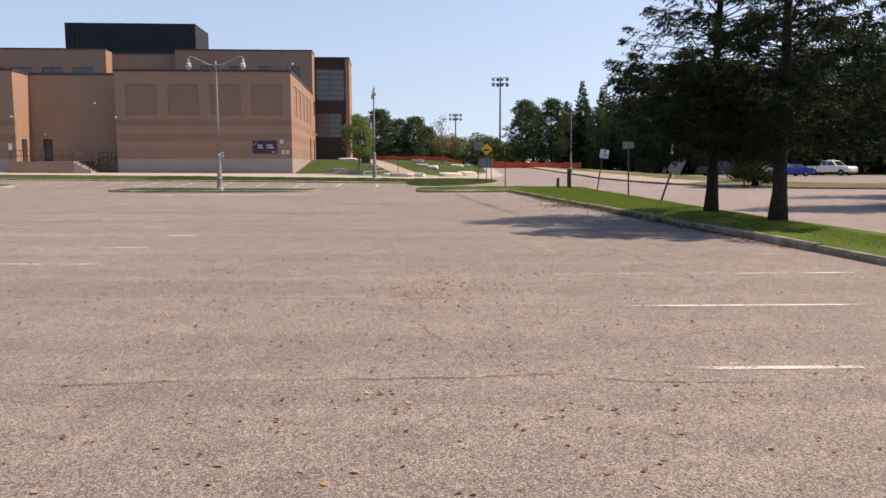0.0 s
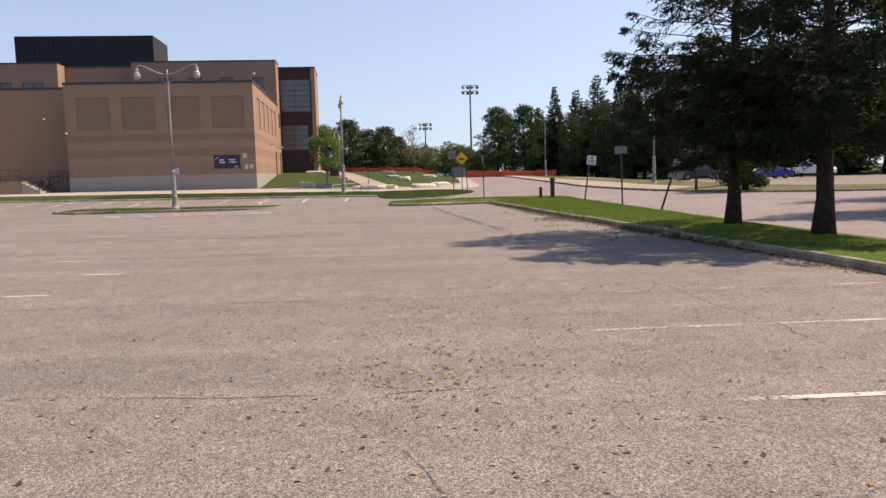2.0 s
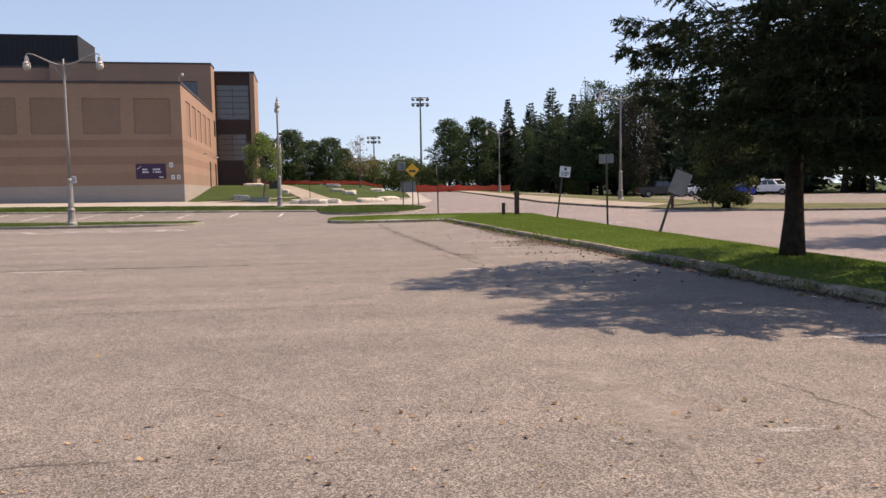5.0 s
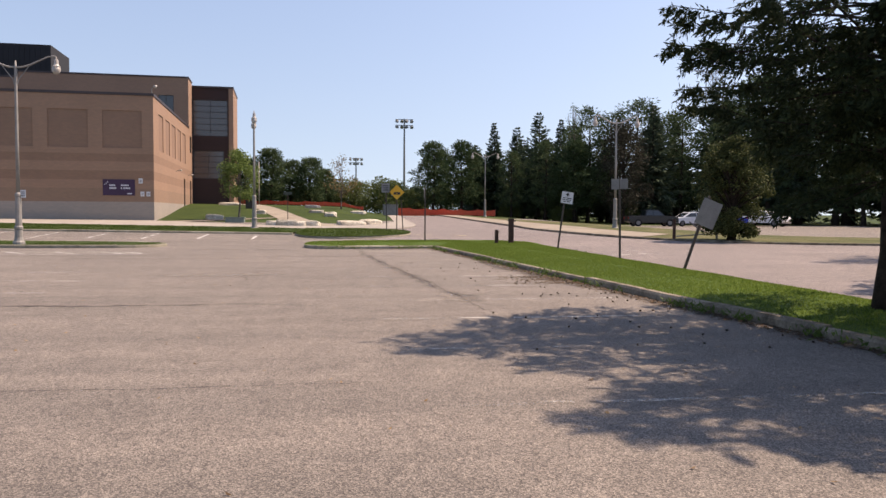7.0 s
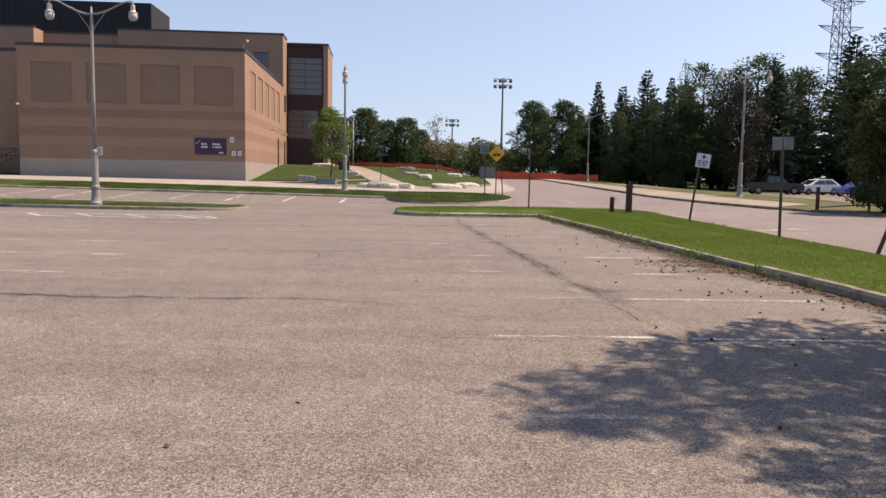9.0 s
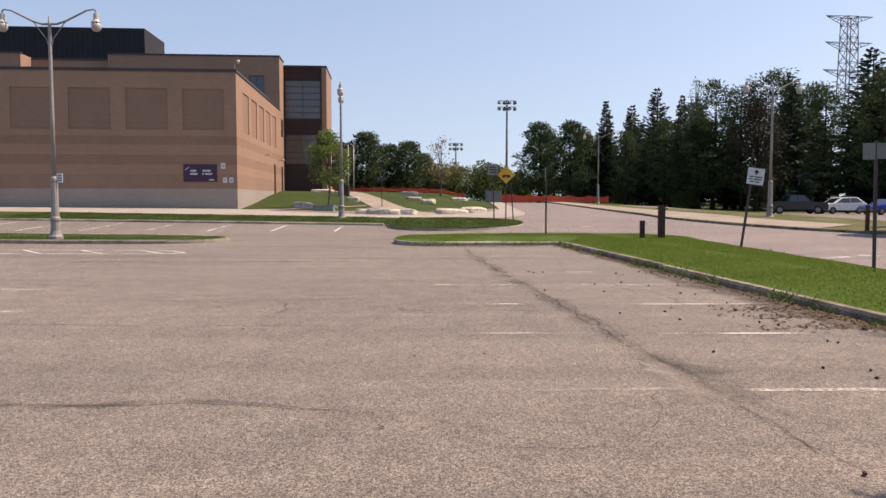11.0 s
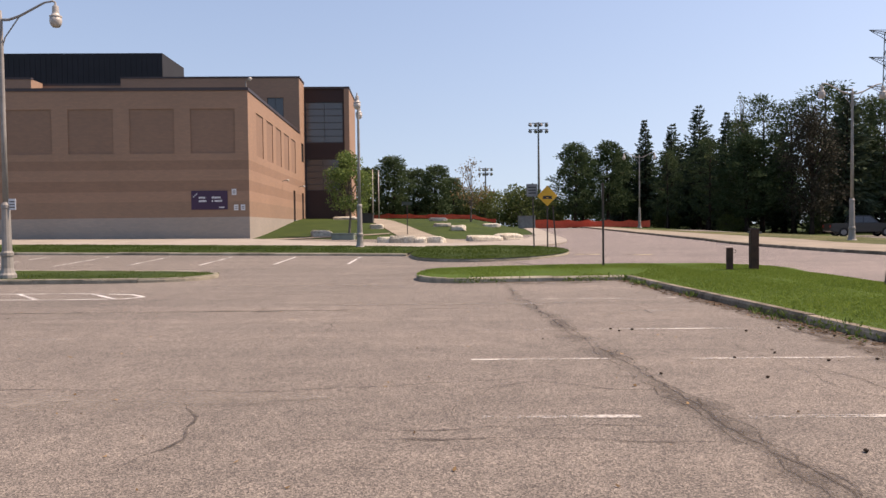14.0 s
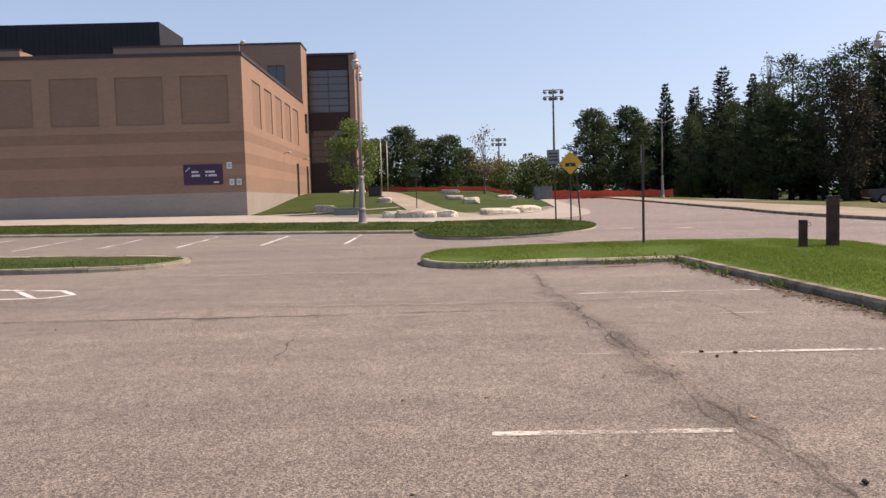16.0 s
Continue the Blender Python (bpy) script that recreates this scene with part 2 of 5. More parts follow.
SIGN_WHITE = rough_mat("sign_white", (0.546, 0.563, 0.581), (0.634, 0.651, 0.669), 3, 25, 0.5, bump_s=0.0)
SIGN_BLACK = rough_mat("sign_black", (0.02, 0.02, 0.022), (0.03, 0.03, 0.03), 3, 25, 0.5, bump_s=0.0)
SIGN_YELLOW = rough_mat("sign_yellow", (0.72, 0.36, 0.02), (0.8, 0.42, 0.03), 3, 25, 0.5, bump_s=0.0)
SIGN_GREEN = rough_mat("sign_green", (0.03, 0.045, 0.036), (0.045, 0.06, 0.05), 3, 25, 0.5, bump_s=0.0)
BANNER = rough_mat("purple_banner", (0.03, 0.011, 0.04), (0.042, 0.016, 0.052), 1, 12, 0.6, bump_s=0.05)
LAMP_HEAD = rough_mat("lamp_head", (0.34, 0.31, 0.28), (0.44, 0.41, 0.37), 3, 20, 0.45, bump_s=0.0)
RUSTWOOD = rough_mat("dark_red_timber", (0.04, 0.018, 0.013), (0.085, 0.04, 0.027), 5, 40, 0.85, fine_amount=0.5, bump_s=0.5)
ROCK = rough_mat("limestone", (0.33, 0.295, 0.235), (0.56, 0.52, 0.44), 1.5, 12, 0.9, fine_amount=0.7, bump_s=0.8, bump_d=0.05, random_v=0.15)
GREENBOX = rough_mat("green_box", (0.12, 0.16, 0.14), (0.17, 0.21, 0.18), 2, 20, 0.6)
FENCE_ORANGE = rough_mat("orange_netting", (0.62, 0.06, 0.025), (0.72, 0.10, 0.045), 0.5, 9, 0.7, fine_amount=0.6, bump_s=0.2)
TYRE = rough_mat("tyre", (0.015, 0.015, 0.015), (0.03, 0.03, 0.03), 5, 40, 0.9)
RIM = rough_mat("rim", (0.13, 0.13, 0.135), (0.2, 0.2, 0.205), 5, 40, 0.4, 0.5)
LITTER = leaf_mat("fallen_leaves", (0.06, 0.035, 0.02), (0.40, 0.26, 0.14), 0.8, 0.1)
NEEDLE_LITTER = rough_mat("needle_litter", (0.06, 0.04, 0.025), (0.12, 0.08, 0.05), 5, 40, 0.95)
CONE = rough_mat("cone", (0.025, 0.018, 0.014), (0.06, 0.042, 0.03), 20, 80, 0.9)


def glass_mat(name, colour, rough=0.06):
    m, nt, b = material(name, rough)
    b.inputs["Base Color"].default_value = (*colour, 1)
    b.inputs["Specular IOR Level"].default_value = 0.9
    return m


def car_paint(name, colour, coat=0.4, rough=0.3):
    m, nt, b = material(name, rough)
    v = coords(nt)
    n = ramp(nt, noise_tex(nt, v, 3.0), [(0.3, tuple(0.9 * c for c in colour)), (0.7, colour)])
    nt.links.new(n, b.inputs["Base Color"])
    b.inputs["Specular IOR Level"].default_value = 0.15 if coat < 0.2 else 0.5
    b.inputs["Coat Weight"].default_value, b.inputs["Coat Roughness"].default_value = coat, 0.08
    return m


GLASS = glass_mat("dark_glass", (0.025, 0.03, 0.035))
GLASS_TOWER = glass_mat("tower_glass", (0.055, 0.052, 0.055), 0.15)
CAR_GLASS = glass_mat("car_glass", (0.012, 0.014, 0.016))


# ---- terrain ----
def smooth(t):
    t = min(max(t, 0.0), 1.0)
    return t * t * (3 - 2 * t)


def paved_height(x, y):
    """Height of the paving: level lot, then a gentle rise away, more on the building's side, less by the far lot."""
    z = float(np.interp(y, [49, 67, 110, 145], [0, 0.5, 1.06, 1.2]))
    return z * (1 + 0.018 * min(max(-x, 0), 45)) * (1 - 0.8 * smooth((x - 19) / 11))


def walk_edge(y):
    """The lawn side of the pavement that leads away beside the road."""
    return float(np.interp(y, [64, 67, 71, 80, 95, 112, 140], [-4, -0.3, 2.6, 4.3, 4.9, 5.4, 6]))


def land_height(x, y):
    lift = 1.15 * smooth((y - 73) / 28) * smooth((walk_edge(y) + 0.3 - x) / 6.5) if y > 66 else 0.0
    return paved_height(x, y) + lift


# ---- mesh helpers ----
def mesh_object(name, verts, faces, mat, parent=None, label="", smooth_shade=False):
    me = bpy.data.meshes.new(name)
    me.from_pydata([tuple(map(float, v)) for v in verts], [], faces)
    me.materials.append(mat)
    if smooth_shade:
        for p in me.polygons:
            p.use_smooth = True
    ob = new(name, me)
    if parent is not None:
        ob.parent = parent
    if label:
        tagged(ob, label)
    return ob


def part(name, bm, mat, parent=None, label="", smooth_shade=False):
    me = bpy.data.meshes.new(name)
    bm.normal_update()
    bm.to_mesh(me)
    bm.free()
    me.materials.append(mat)
    if smooth_shade:
        for p in me.polygons:
            p.use_smooth = True
    ob = new(name, me)
    if parent is not None:
        ob.parent = parent
    if label:
        tagged(ob, label)
    return ob


def thing(name, m, label, category, group="", kind=""):
    ob = new(name)
    ob.matrix_world = m
    return tagged(ob, label, category, group, kind)


def add_box(bm, x0, x1, y0, y1, z0, z1, bevel=0.0, m=None):
    r = bmesh.ops.create_cube(bm, size=1)
    vs = r["verts"]
    for v in vs:
        v.co = Vector(((x0 + x1) / 2 + v.co.x * (x1 - x0), (y0 + y1) / 2 + v.co.y * (y1 - y0), (z0 + z1) / 2 + v.co.z * (z1 - z0)))
    if bevel:
        es = list({e for v in vs for e in v.link_edges})
        out = bmesh.ops.bevel(bm, geom=es, offset=bevel, segments=2, affect="EDGES", profile=0.5)
        vs = list({v for f in out["faces"] for v in f.verts} | {v for v in vs if v.is_valid})
    if m is not None:
        bmesh.ops.transform(bm, matrix=m, verts=[v for v in vs if v.is_valid])
    return vs


def box_part(name, dims, mat, parent=None, label="", bevel=0.0, m=None):
    bm = bmesh.new()
    add_box(bm, *dims, bevel=bevel, m=m)
    return part(name, bm, mat, parent, label)


def tube(points, radii, sides=8, cap=True):
    """A bmesh tube along points, of the given radii."""
    bm = bmesh.new()
    rings = []
    pts = [Vector(p) for p in points]
    for i, p in enumerate(pts):
        d = (pts[min(i + 1, len(pts) - 1)] - pts[max(i - 1, 0)]).normalized()
        a = d.orthogonal().normalized() if abs(d.z) < 0.9 else Vector((1, 0, 0))
        a = (a - d * a.dot(d)).normalized()
        b = d.cross(a)
        rings.append([bm.verts.new(p + (a * math.cos(k * math.tau / sides) + b * math.sin(k * math.tau / sides)) * radii[i]) for k in range(sides)])
    for r0, r1 in zip(rings, rings[1:]):
        for k in range(sides):
            bm.faces.new((r0[k], r0[(k + 1) % sides], r1[(k + 1) % sides], r1[k]))
    if cap:
        bm.faces.new(rings[0][::-1])
        bm.faces.new(rings[-1])
    return bm


def lathe(profile, sides=16):
    """A bmesh turned from (radius, height) pairs."""
    return tube([(0, 0, z) for r, z in profile], [max(r, 0.001) for r, z in profile], sides)


def resample(pts, step, closed=False):
    p = [Vector((*q[:2], 0)) for q in pts]
    if closed:
        p.append(p[0])
    out = []
    for a, b in zip(p, p[1:]):
        n = max(1, round((b - a).length / step))
        out += [a.lerp(b, k / n) for k in range(n)]
    if not closed:
        out.append(p[-1])
    return out


def rounded(pts, cuts=2, closed=True):
    """Corner cutting, to round a plan outline."""
    p = [Vector((*q[:2], 0)) for q in pts]
    for _ in range(cuts):
        q = []
        n = len(p)
        for i in range(n if closed else n - 1):
            a, b = p[i], p[(i + 1) % n]
            q += [a.lerp(b, 0.25), a.lerp(b, 0.75)]
        p = q if closed else [p[0], *q, p[-1]]
    return [(v.x, v.y) for v in p]


def sheet(name, outline, mat, lift, height, parent=None, step=2.0, label=""):
    """A surface that fills an outline in plan and follows the land."""
    ring = resample(outline, step, closed=True)
    bm = bmesh.new()
    vs = [bm.verts.new((v.x, v.y, 0)) for v in ring]
    es = [bm.edges.new((vs[i], vs[(i + 1) % len(vs)])) for i in range(len(vs))]
    bmesh.ops.triangle_fill(bm, use_beauty=True, edges=es)
    for _ in range(2):
        long = [e for e in bm.edges if e.calc_length() > step * 1.8]
        if not long:
            break
        bmesh.ops.subdivide_edges(bm, edges=long, cuts=1)
        bmesh.ops.triangulate(bm, faces=bm.faces)
    for v in bm.verts:
        v.co.z = height(v.co.x, v.co.y) + lift
    for f in bm.faces:
        f.normal_update()
        if f.normal.z < 0:
            f.normal_flip()
    return part(name, bm, mat, parent, label)


def kerb(line, parent, mat, length=2.0, width=0.16, tall=0.15, closed=False, inward=1, jitter=0.012):
    """Kerb stones end to end along a plan line; the lawn lies to its left (inward 1)."""
    pts = resample(line, 0.5, closed)
    if closed:
        pts.append(pts[0])
    normals = []
    for i, p in enumerate(pts):
        a, b = pts[max(i - 1, 0)], pts[min(i + 1, len(pts) - 1)]
        if closed and i in (0, len(pts) - 1):
            a, b = pts[-2], pts[1]
        d = (b - a).normalized()
        normals.append(Vector((-d.y, d.x, 0)) * inward)
    per = max(1, round(length / 0.5))
    profile = [(0, -0.08), (0.0, tall - 0.045), (0.035, tall), (width - 0.02, tall), (width, tall - 0.02), (width, -0.08)]
    rng = random.Random(len(pts))
    for s in range(0, len(pts) - 1, per):
        e = min(s + per, len(pts) - 1)
        bm = bmesh.new()
        off, up = rng.uniform(-jitter, jitter), rng.uniform(-jitter, jitter)
        rings = []
        for i in range(s, e + 1):
            p = pts[i]
            q = p
            if i in (s, e):
                q = p.lerp(pts[s + 1 if i == s else e - 1], 0.012)
            z = paved_height(p.x, p.y)
            rings.append([bm.verts.new((q.x + normals[i].x * (u + off), q.y + normals[i].y * (u + off), z + w + (up if w > 0 else 0))) for u, w in profile])
        for r0, r1 in zip(rings, rings[1:]):
            for k in range(len(profile) - 1):
                bm.faces.new((r0[k], r1[k], r1[k + 1], r0[k + 1]))
        bm.faces.new(rings[0])
        bm.faces.new(rings[-1][::-1])
        bmesh.ops.recalc_face_normals(bm, faces=bm.faces)
        part("kerb_stone", bm, mat, parent)


def ribbon(name, line, width, mat, parent, lift=0.006, wander=0.0, step=0.25, seed=1, taper=False):
    """A thin band lying on the paving: road paint, or a crack that wanders."""
    rng = random.Random(seed)
    pts = resample(line, step)
    vs, fs = [], []
    drift = 0.0
    n = len(pts)
    for i, p in enumerate(pts):
        a, b = pts[max(i - 1, 0)], pts[min(i + 1, n - 1)]
        d = (b - a).normalized()
        nrm = Vector((-d.y, d.x, 0))
        drift = 0.8 * drift + rng.uniform(-wander, wander)
        w = width / 2 * (rng.uniform(0.35, 1.5) if wander else 1.0)
        if taper:
            w *= max(0.12, min(1, 4 * min(i, n - 1 - i) / n))
        for s in (-1, 1):
            q = p + nrm * (drift + s * w)
            vs.append((q.x, q.y, paved_height(q.x, q.y) + lift))
        if i:
            fs.append((2 * i - 2, 2 * i - 1, 2 * i + 1, 2 * i))
    vs2 = [(x, y, z) for x, y, z in vs]
    fs = [f[::-1] for f in fs]
    ob = mesh_object(name, vs2, fs, mat, parent)
    uv = ob.data.uv_layers.new(name="across")
    for loop in ob.data.loops:
        uv.data[loop.index].uv = (loop.vertex_index % 2, loop.vertex_index // 2)
    return ob


def grid_sheet(name, xs, ys, height, mat, kind="structure", label="", category=""):
    vs = [(x, y, height(x, y)) for y in ys for x in xs]
    n = len(xs)
    fs = [(j * n + i, j * n + i + 1, (j + 1) * n + i + 1, (j + 1) * n + i) for j in range(len(ys) - 1) for i in range(n - 1)]
    return tagged(mesh_object(name, vs, fs, mat, smooth_shade=True), label, category, "", kind)


# ---- ground ----
xs = sorted(set([-900, -500, -300, -200, -140, -100, -80] + list(range(-60, 61, 2)) + [70, 85, 100, 140, 200, 300, 500, 900]))
ys = sorted(set([-400, -200, -100, -60] + list(range(-40, 150, 2)) + [160, 180, 220, 300, 450, 700, 1200]))
grid_sheet("ground", xs, ys, lambda x, y: land_height(x, y) - (0.05 if land_height(x, y) - paved_height(x, y) < 0.02 else 0.0), LAWN, label="mown green lawn and open ground with worn patches", category="ground")
lot = grid_sheet("pavement_lot", list(range(-60, 63, 3)), list(range(-42, 100, 2)), paved_height, ASPHALT, label="old sun-bleached grey asphalt car park with cracks and leaves", category="car park")
road = sheet("road", rounded([(4.6, 49.9), (9.2, 49.0), (9.3, 35), (9.1, 28), (9.5, 20), (10.2, 8), (11.0, -20), (40, -20), (44, 42), (25, 47.2), (16.6, 52.2), (13.6, 58.5), (12.3, 66), (12.3, 98), (13, 116), (5.6, 116), (6.4, 98), (5.4, 78), (5.3, 70), (3.9, 62), (2.6, 54.5), (1.0, 52.8)], 1), ROAD, 0.012, paved_height, step=3.0)
tagged(road, "pale grey asphalt road curving away past lawns", "road", kind="structure")

# the long median with lawn, between the lot and the road
KERB_X = lambda y: float(np.interp(y, [-14, 18, 24, 30, 45.15], [9.1, 6.42, 5.8, 5.24, 3.86]))
median_front = rounded([(-0.2, 44.6), (-1.2, 44.7), (-1.75, 46.0), (-1.5, 47.6), (-0.6, 48.5), (2.0, 49.1)], 2, closed=False)
MEDIAN_OUT = [(4.4, 49.5), (7.4, 49.2), (8.9, 47.2), (9.1, 44.0), (9.0, 35.0), (8.95, 28.0), (9.35, 20.0), (9.9, 10.0), (10.8, -14.0)]
median_outline = [(KERB_X(-14) + 0.1, -14), (KERB_X(18) + 0.1, 18), (KERB_X(24) + 0.1, 24), (KERB_X(30) + 0.1, 30), (3.96, 45.25), (1.5, 45.0), *[(x, y) for x, y in median_front], *MEDIAN_OUT]


def median_height(x, y):
    d = max(x - KERB_X(y), 0.5 * (y - 45.1)) if y > 44.8 else x - KERB_X(y)
    return paved_height(x, y) + 0.1 * smooth(d / 1.5) - 0.12 * smooth((x - 8.2) / 0.8) * smooth((48 - y) / 2)


median = thing("median", pose(0, 0, 0), "long grass median edged with worn concrete kerb stones", "median", kind="structure")
sheet("grass", median_outline, LAWN_BRIGHT, 0.115, median_height, median, 1.5)
kerb([(KERB_X(y), y) for y in (-14, 18, 24, 30, 45.15)], median, KERB_OLD, 2.4, 0.19, 0.135, inward=-1, jitter=0.018)
kerb([(3.86, 45.17), (1.5, 44.9), *median_front[:-1]], median, KERB, 1.8, 0.17, 0.135, inward=-1)

# the lawn strip and its bulb, across the lot
strip = thing("verge_strip", pose(0, 0, 0), "narrow mown grass strip with concrete kerb before the building", "verge", kind="structure")
strip_line = [(-46, 61.6), (-21, 59.4), (-12.6, 58.4), (-5.8, 57.6), (-2.9, 57.0)]
sheet("grass", [(x, y + 0.1) for x, y in strip_line] + [(-2.4, 62.2), (-6, 63.3), (-15, 64.6), (-24, 65.4), (-46, 66.4)], LAWN, 0.11, paved_height, strip, 2.0)
kerb(strip_line, strip, KERB, 2.4, 0.15, 0.12, inward=1)
bulb_line = rounded([(-2.75, 56.9), (-2.3, 54.3), (-0.5, 53.3), (1.4, 53.9), (3.0, 55.2), (4.0, 57.4), (4.0, 59.6), (3.0, 61.8)], 2, closed=False)
bulb = thing("verge_bulb", pose(0, 0, 0), "rounded mown grass corner with a pale concrete kerb", "verge", kind="structure")
sheet("grass", bulb_line + [(1.0, 63.2), (-2.4, 62.3)], LAWN, 0.125, paved_height, bulb, 1.2)
kerb(bulb_line, bulb, KERB, 1.6, 0.2, 0.11, inward=1)

# the island with the street lamp
island_line = rounded([(-21.2, 51.0), (-21.0, 46.6), (-13.0, 45.5), (-8.6, 45.7), (-7.6, 47.2), (-8.2, 49.2), (-13.5, 50.0)], 2)
island = thing("traffic_island", pose(0, 0, 0), "long narrow traffic island of dull grass with concrete kerb", "traffic island", kind="structure")
sheet("grass", island_line, LAWN, 0.11, paved_height, island, 1.2)
kerb(island_line, island, KERB, 1.6, 0.17, 0.13, closed=True, inward=1)
island2_line = rounded([(-29.2, 53.6), (-29.6, 51.2), (-31, 50.6), (-44, 50.0), (-44, 54.6), (-31, 54.2)], 2)
island_b = thing("traffic_island", pose(0, 0, 0), "second traffic island of dull grass with concrete kerb", "traffic island", kind="structure")
sheet("grass", island2_line, LAWN, 0.11, paved_height, island_b, 1.2)
kerb(island2_line, island_b, KERB, 1.6, 0.17, 0.15, closed=True, inward=-1)

# the verge across the road
verge_line = rounded([(12.3, 116), (12.3, 96), (12.3, 67), (12.7, 62.5), (14.2, 57.8), (16.6, 52.8), (20, 49.6), (26, 47.4), (44, 44)], 2, closed=False)
far_verge = thing("far_verge", pose(0, 0, 0), "dry grass and sandy verge with low kerb across the road", "verge", kind="structure")
sheet("grass", verge_line + [(46, 52), (34, 55), (26, 60.5), (21.5, 72), (17, 88), (15, 116)], DRYLAWN, 0.10, paved_height, far_verge, 2.5)
sand_in = [(x + 0.15, y + 0.1) for x, y in verge_line if y > 53.5]
sheet("sandy_path", sand_in + [(19.5, 56.5), (17.2, 62), (16.4, 68), (15.6, 76), (14.6, 96), (14.2, 116)], SAND, 0.125, paved_height, far_verge, 2.0, "pale trodden sandy strip")
kerb(verge_line, far_verge, KERB_OLD, 2.4, 0.16, 0.13, inward=1)

# pavement before the building and away beside the road
pavement = thing("pavement", pose(0, 0, 0), "pale concrete pavement slabs along the building and road", "pavement", kind="structure")


def slab_walk(near, far, count, parent, mat, lift, height):
    a, b = resample(near, 0.2), resample(far, 0.2)
    for i in range(count):
        q = []
        for line in (a, b):
            for s in (i / count, (i + 1) / count):
                f = s * (len(line) - 1)
                k = min(int(f), len(line) - 2)
                q.append(line[k].lerp(line[k + 1], f - k))
        a0, a1, b0, b1 = q
        c = (a0 + a1 + b0 + b1) / 4
        top = [p.lerp(c, 0.006) for p in (a0, a1, b1, b0)]
        vs = [(p.x, p.y, height(p.x, p.y) + lift) for p in top] + [(p.x, p.y, height(p.x, p.y) - 0.1) for p in top]
        mesh_object("paving_slab", vs, [(0, 1, 2, 3), (0, 4, 5, 1), (1, 5, 6, 2), (2, 6, 7, 3), (3, 7, 4, 0)], mat, parent)


slab_walk([(-46, 66.5), (-24, 65.5), (-6, 63.4), (-2.4, 62.4), (1.0, 63.4), (3.0, 63.0), (4.9, 66.5), (5.5, 72), (5.7, 80), (6.6, 104), (7.0, 114)],
          [(-46, 71.8), (-24, 73.6), (-14.4, 74.5), (-10, 70.5), (-6.8, 67.8), (-4, 66.4), (-0.3, 66.9), (2.6, 71), (4.3, 80), (4.9, 95), (5.5, 114)],
          84, pavement, CONCRETE, 0.07, paved_height)
path = thing("garden_path", pose(0, 0, 0), "pale sandy footpath climbing between lawns and boulders", "path", kind="structure")
sheet("gravel", rounded([(-3.2, 66.6), (0.3, 66.9), (-2.2, 76), (-6.5, 92), (-10.5, 104), (-12.2, 103), (-8.4, 91), (-5.0, 77)], 1), SAND, 0.05, land_height, path, 1.5)
sheet("gravel", [(-13.5, 71.8), (-9.8, 76.5), (-6.2, 80.2), (-6.0, 81.2), (-10.4, 77.6), (-14.3, 73.4)], SAND, 0.05, land_height, path, 1.5)

# ---- painted lines ----
STALLS = [(5.42, [(2.1, 3.4)]), (8.1, [(1.85, 6.2)]), (10.65, [(1.65, 6.1)]), (13.1, [(1.55, 3.0), (3.6, 6.2)]), (15.75, [(3.5, 5.8)]), (18.0, [(1.04, 2.0), (2.2, 4.9)]), (20.6, [(0.82, 1.5), (2.4, 5.2)]),
          (23.12, [(0.68, 2.3), (2.6, 5.2)]), (25.55, [(0.5, 2.0), (2.5, 5.0)]), (28.15, [(0.4, 1.9), (2.5, 5.0)]), (30.6, [(0.0, 1.2), (2.0, 4.8)]), (33.15, [(-0.1, 1.4), (2.3, 4.6)]),
          (35.55, [(-0.2, 1.0), (1.5, 4.3)]), (37.85, [(1.2, 4.1)]), (40.05, [(1.2, 3.9)]), (42.5, [(1.6, 3.4)])]
for y, runs in STALLS:
    for i, (x0, x1) in enumerate(runs):
        faint = y in (37.85, 42.5) or (y in (25.55, 13.1, 28.15) and i == 0) or (y in (18.0, 20.6) and i == 1) or (y == 35.55 and i == 0)
        ribbon("parking_line", [(x0, y), (x1, y + 0.02 * (x1 - x0))], 0.10, PAINT_FAINT if faint else PAINT, lot)
for y in (2.95, 0.45, -2.0):
    ribbon("parking_line", [(2.3, y), (6.4, y)], 0.10, PAINT, lot)
for k in range(-4, 13):
    y = 6.9 + 2.545 * k
    if y < 36:
        ribbon("parking_line", [(-5.5, y), (-15.6, y + 0.25)], 0.10, PAINT, lot, seed=k + 50)
for k in range(9):
    ribbon("parking_line", [(-4.7 - 2.76 * k, 53.0), (-4.78 - 2.78 * k, 56.7 + 0.28 * k)], 0.10, PAINT_FRESH, lot, seed=k + 90)
hatch = [(-16.5, 42.6), (-9.2, 42.3), (-7.8, 41.95), (-7.25, 41.3), (-7.5, 40.85), (-9.0, 40.75), (-16.5, 41.1)]
ribbon("hatch_line", hatch[:5], 0.11, PAINT_FRESH, lot)
ribbon("hatch_line", hatch[4:], 0.11, PAINT_FRESH, lot, lift=0.009)
for k in range(5):
    ribbon("hatch_line", [(-8.9 - 1.7 * k, 42.25), (-7.7 - 1.7 * k, 40.85)], 0.11, PAINT_FRESH, lot, lift=0.011)
for x, y in ((4.0, 57.0), (6.0, 56.4)):
    ribbon("speed_hump_mark", [(x, y), (x + 1.1, y - 0.1)], 0.45, PAINT_YELLOW, road, lift=0.02)
for x, y in ((9.9, 41.5), (9.8, 39.5), (11.4, 42.5), (11.2, 40.2)):
    ribbon("speed_hump_mark", [(x, y), (x + 0.9, y + 0.2)], 0.5, PAINT, road, lift=0.02)

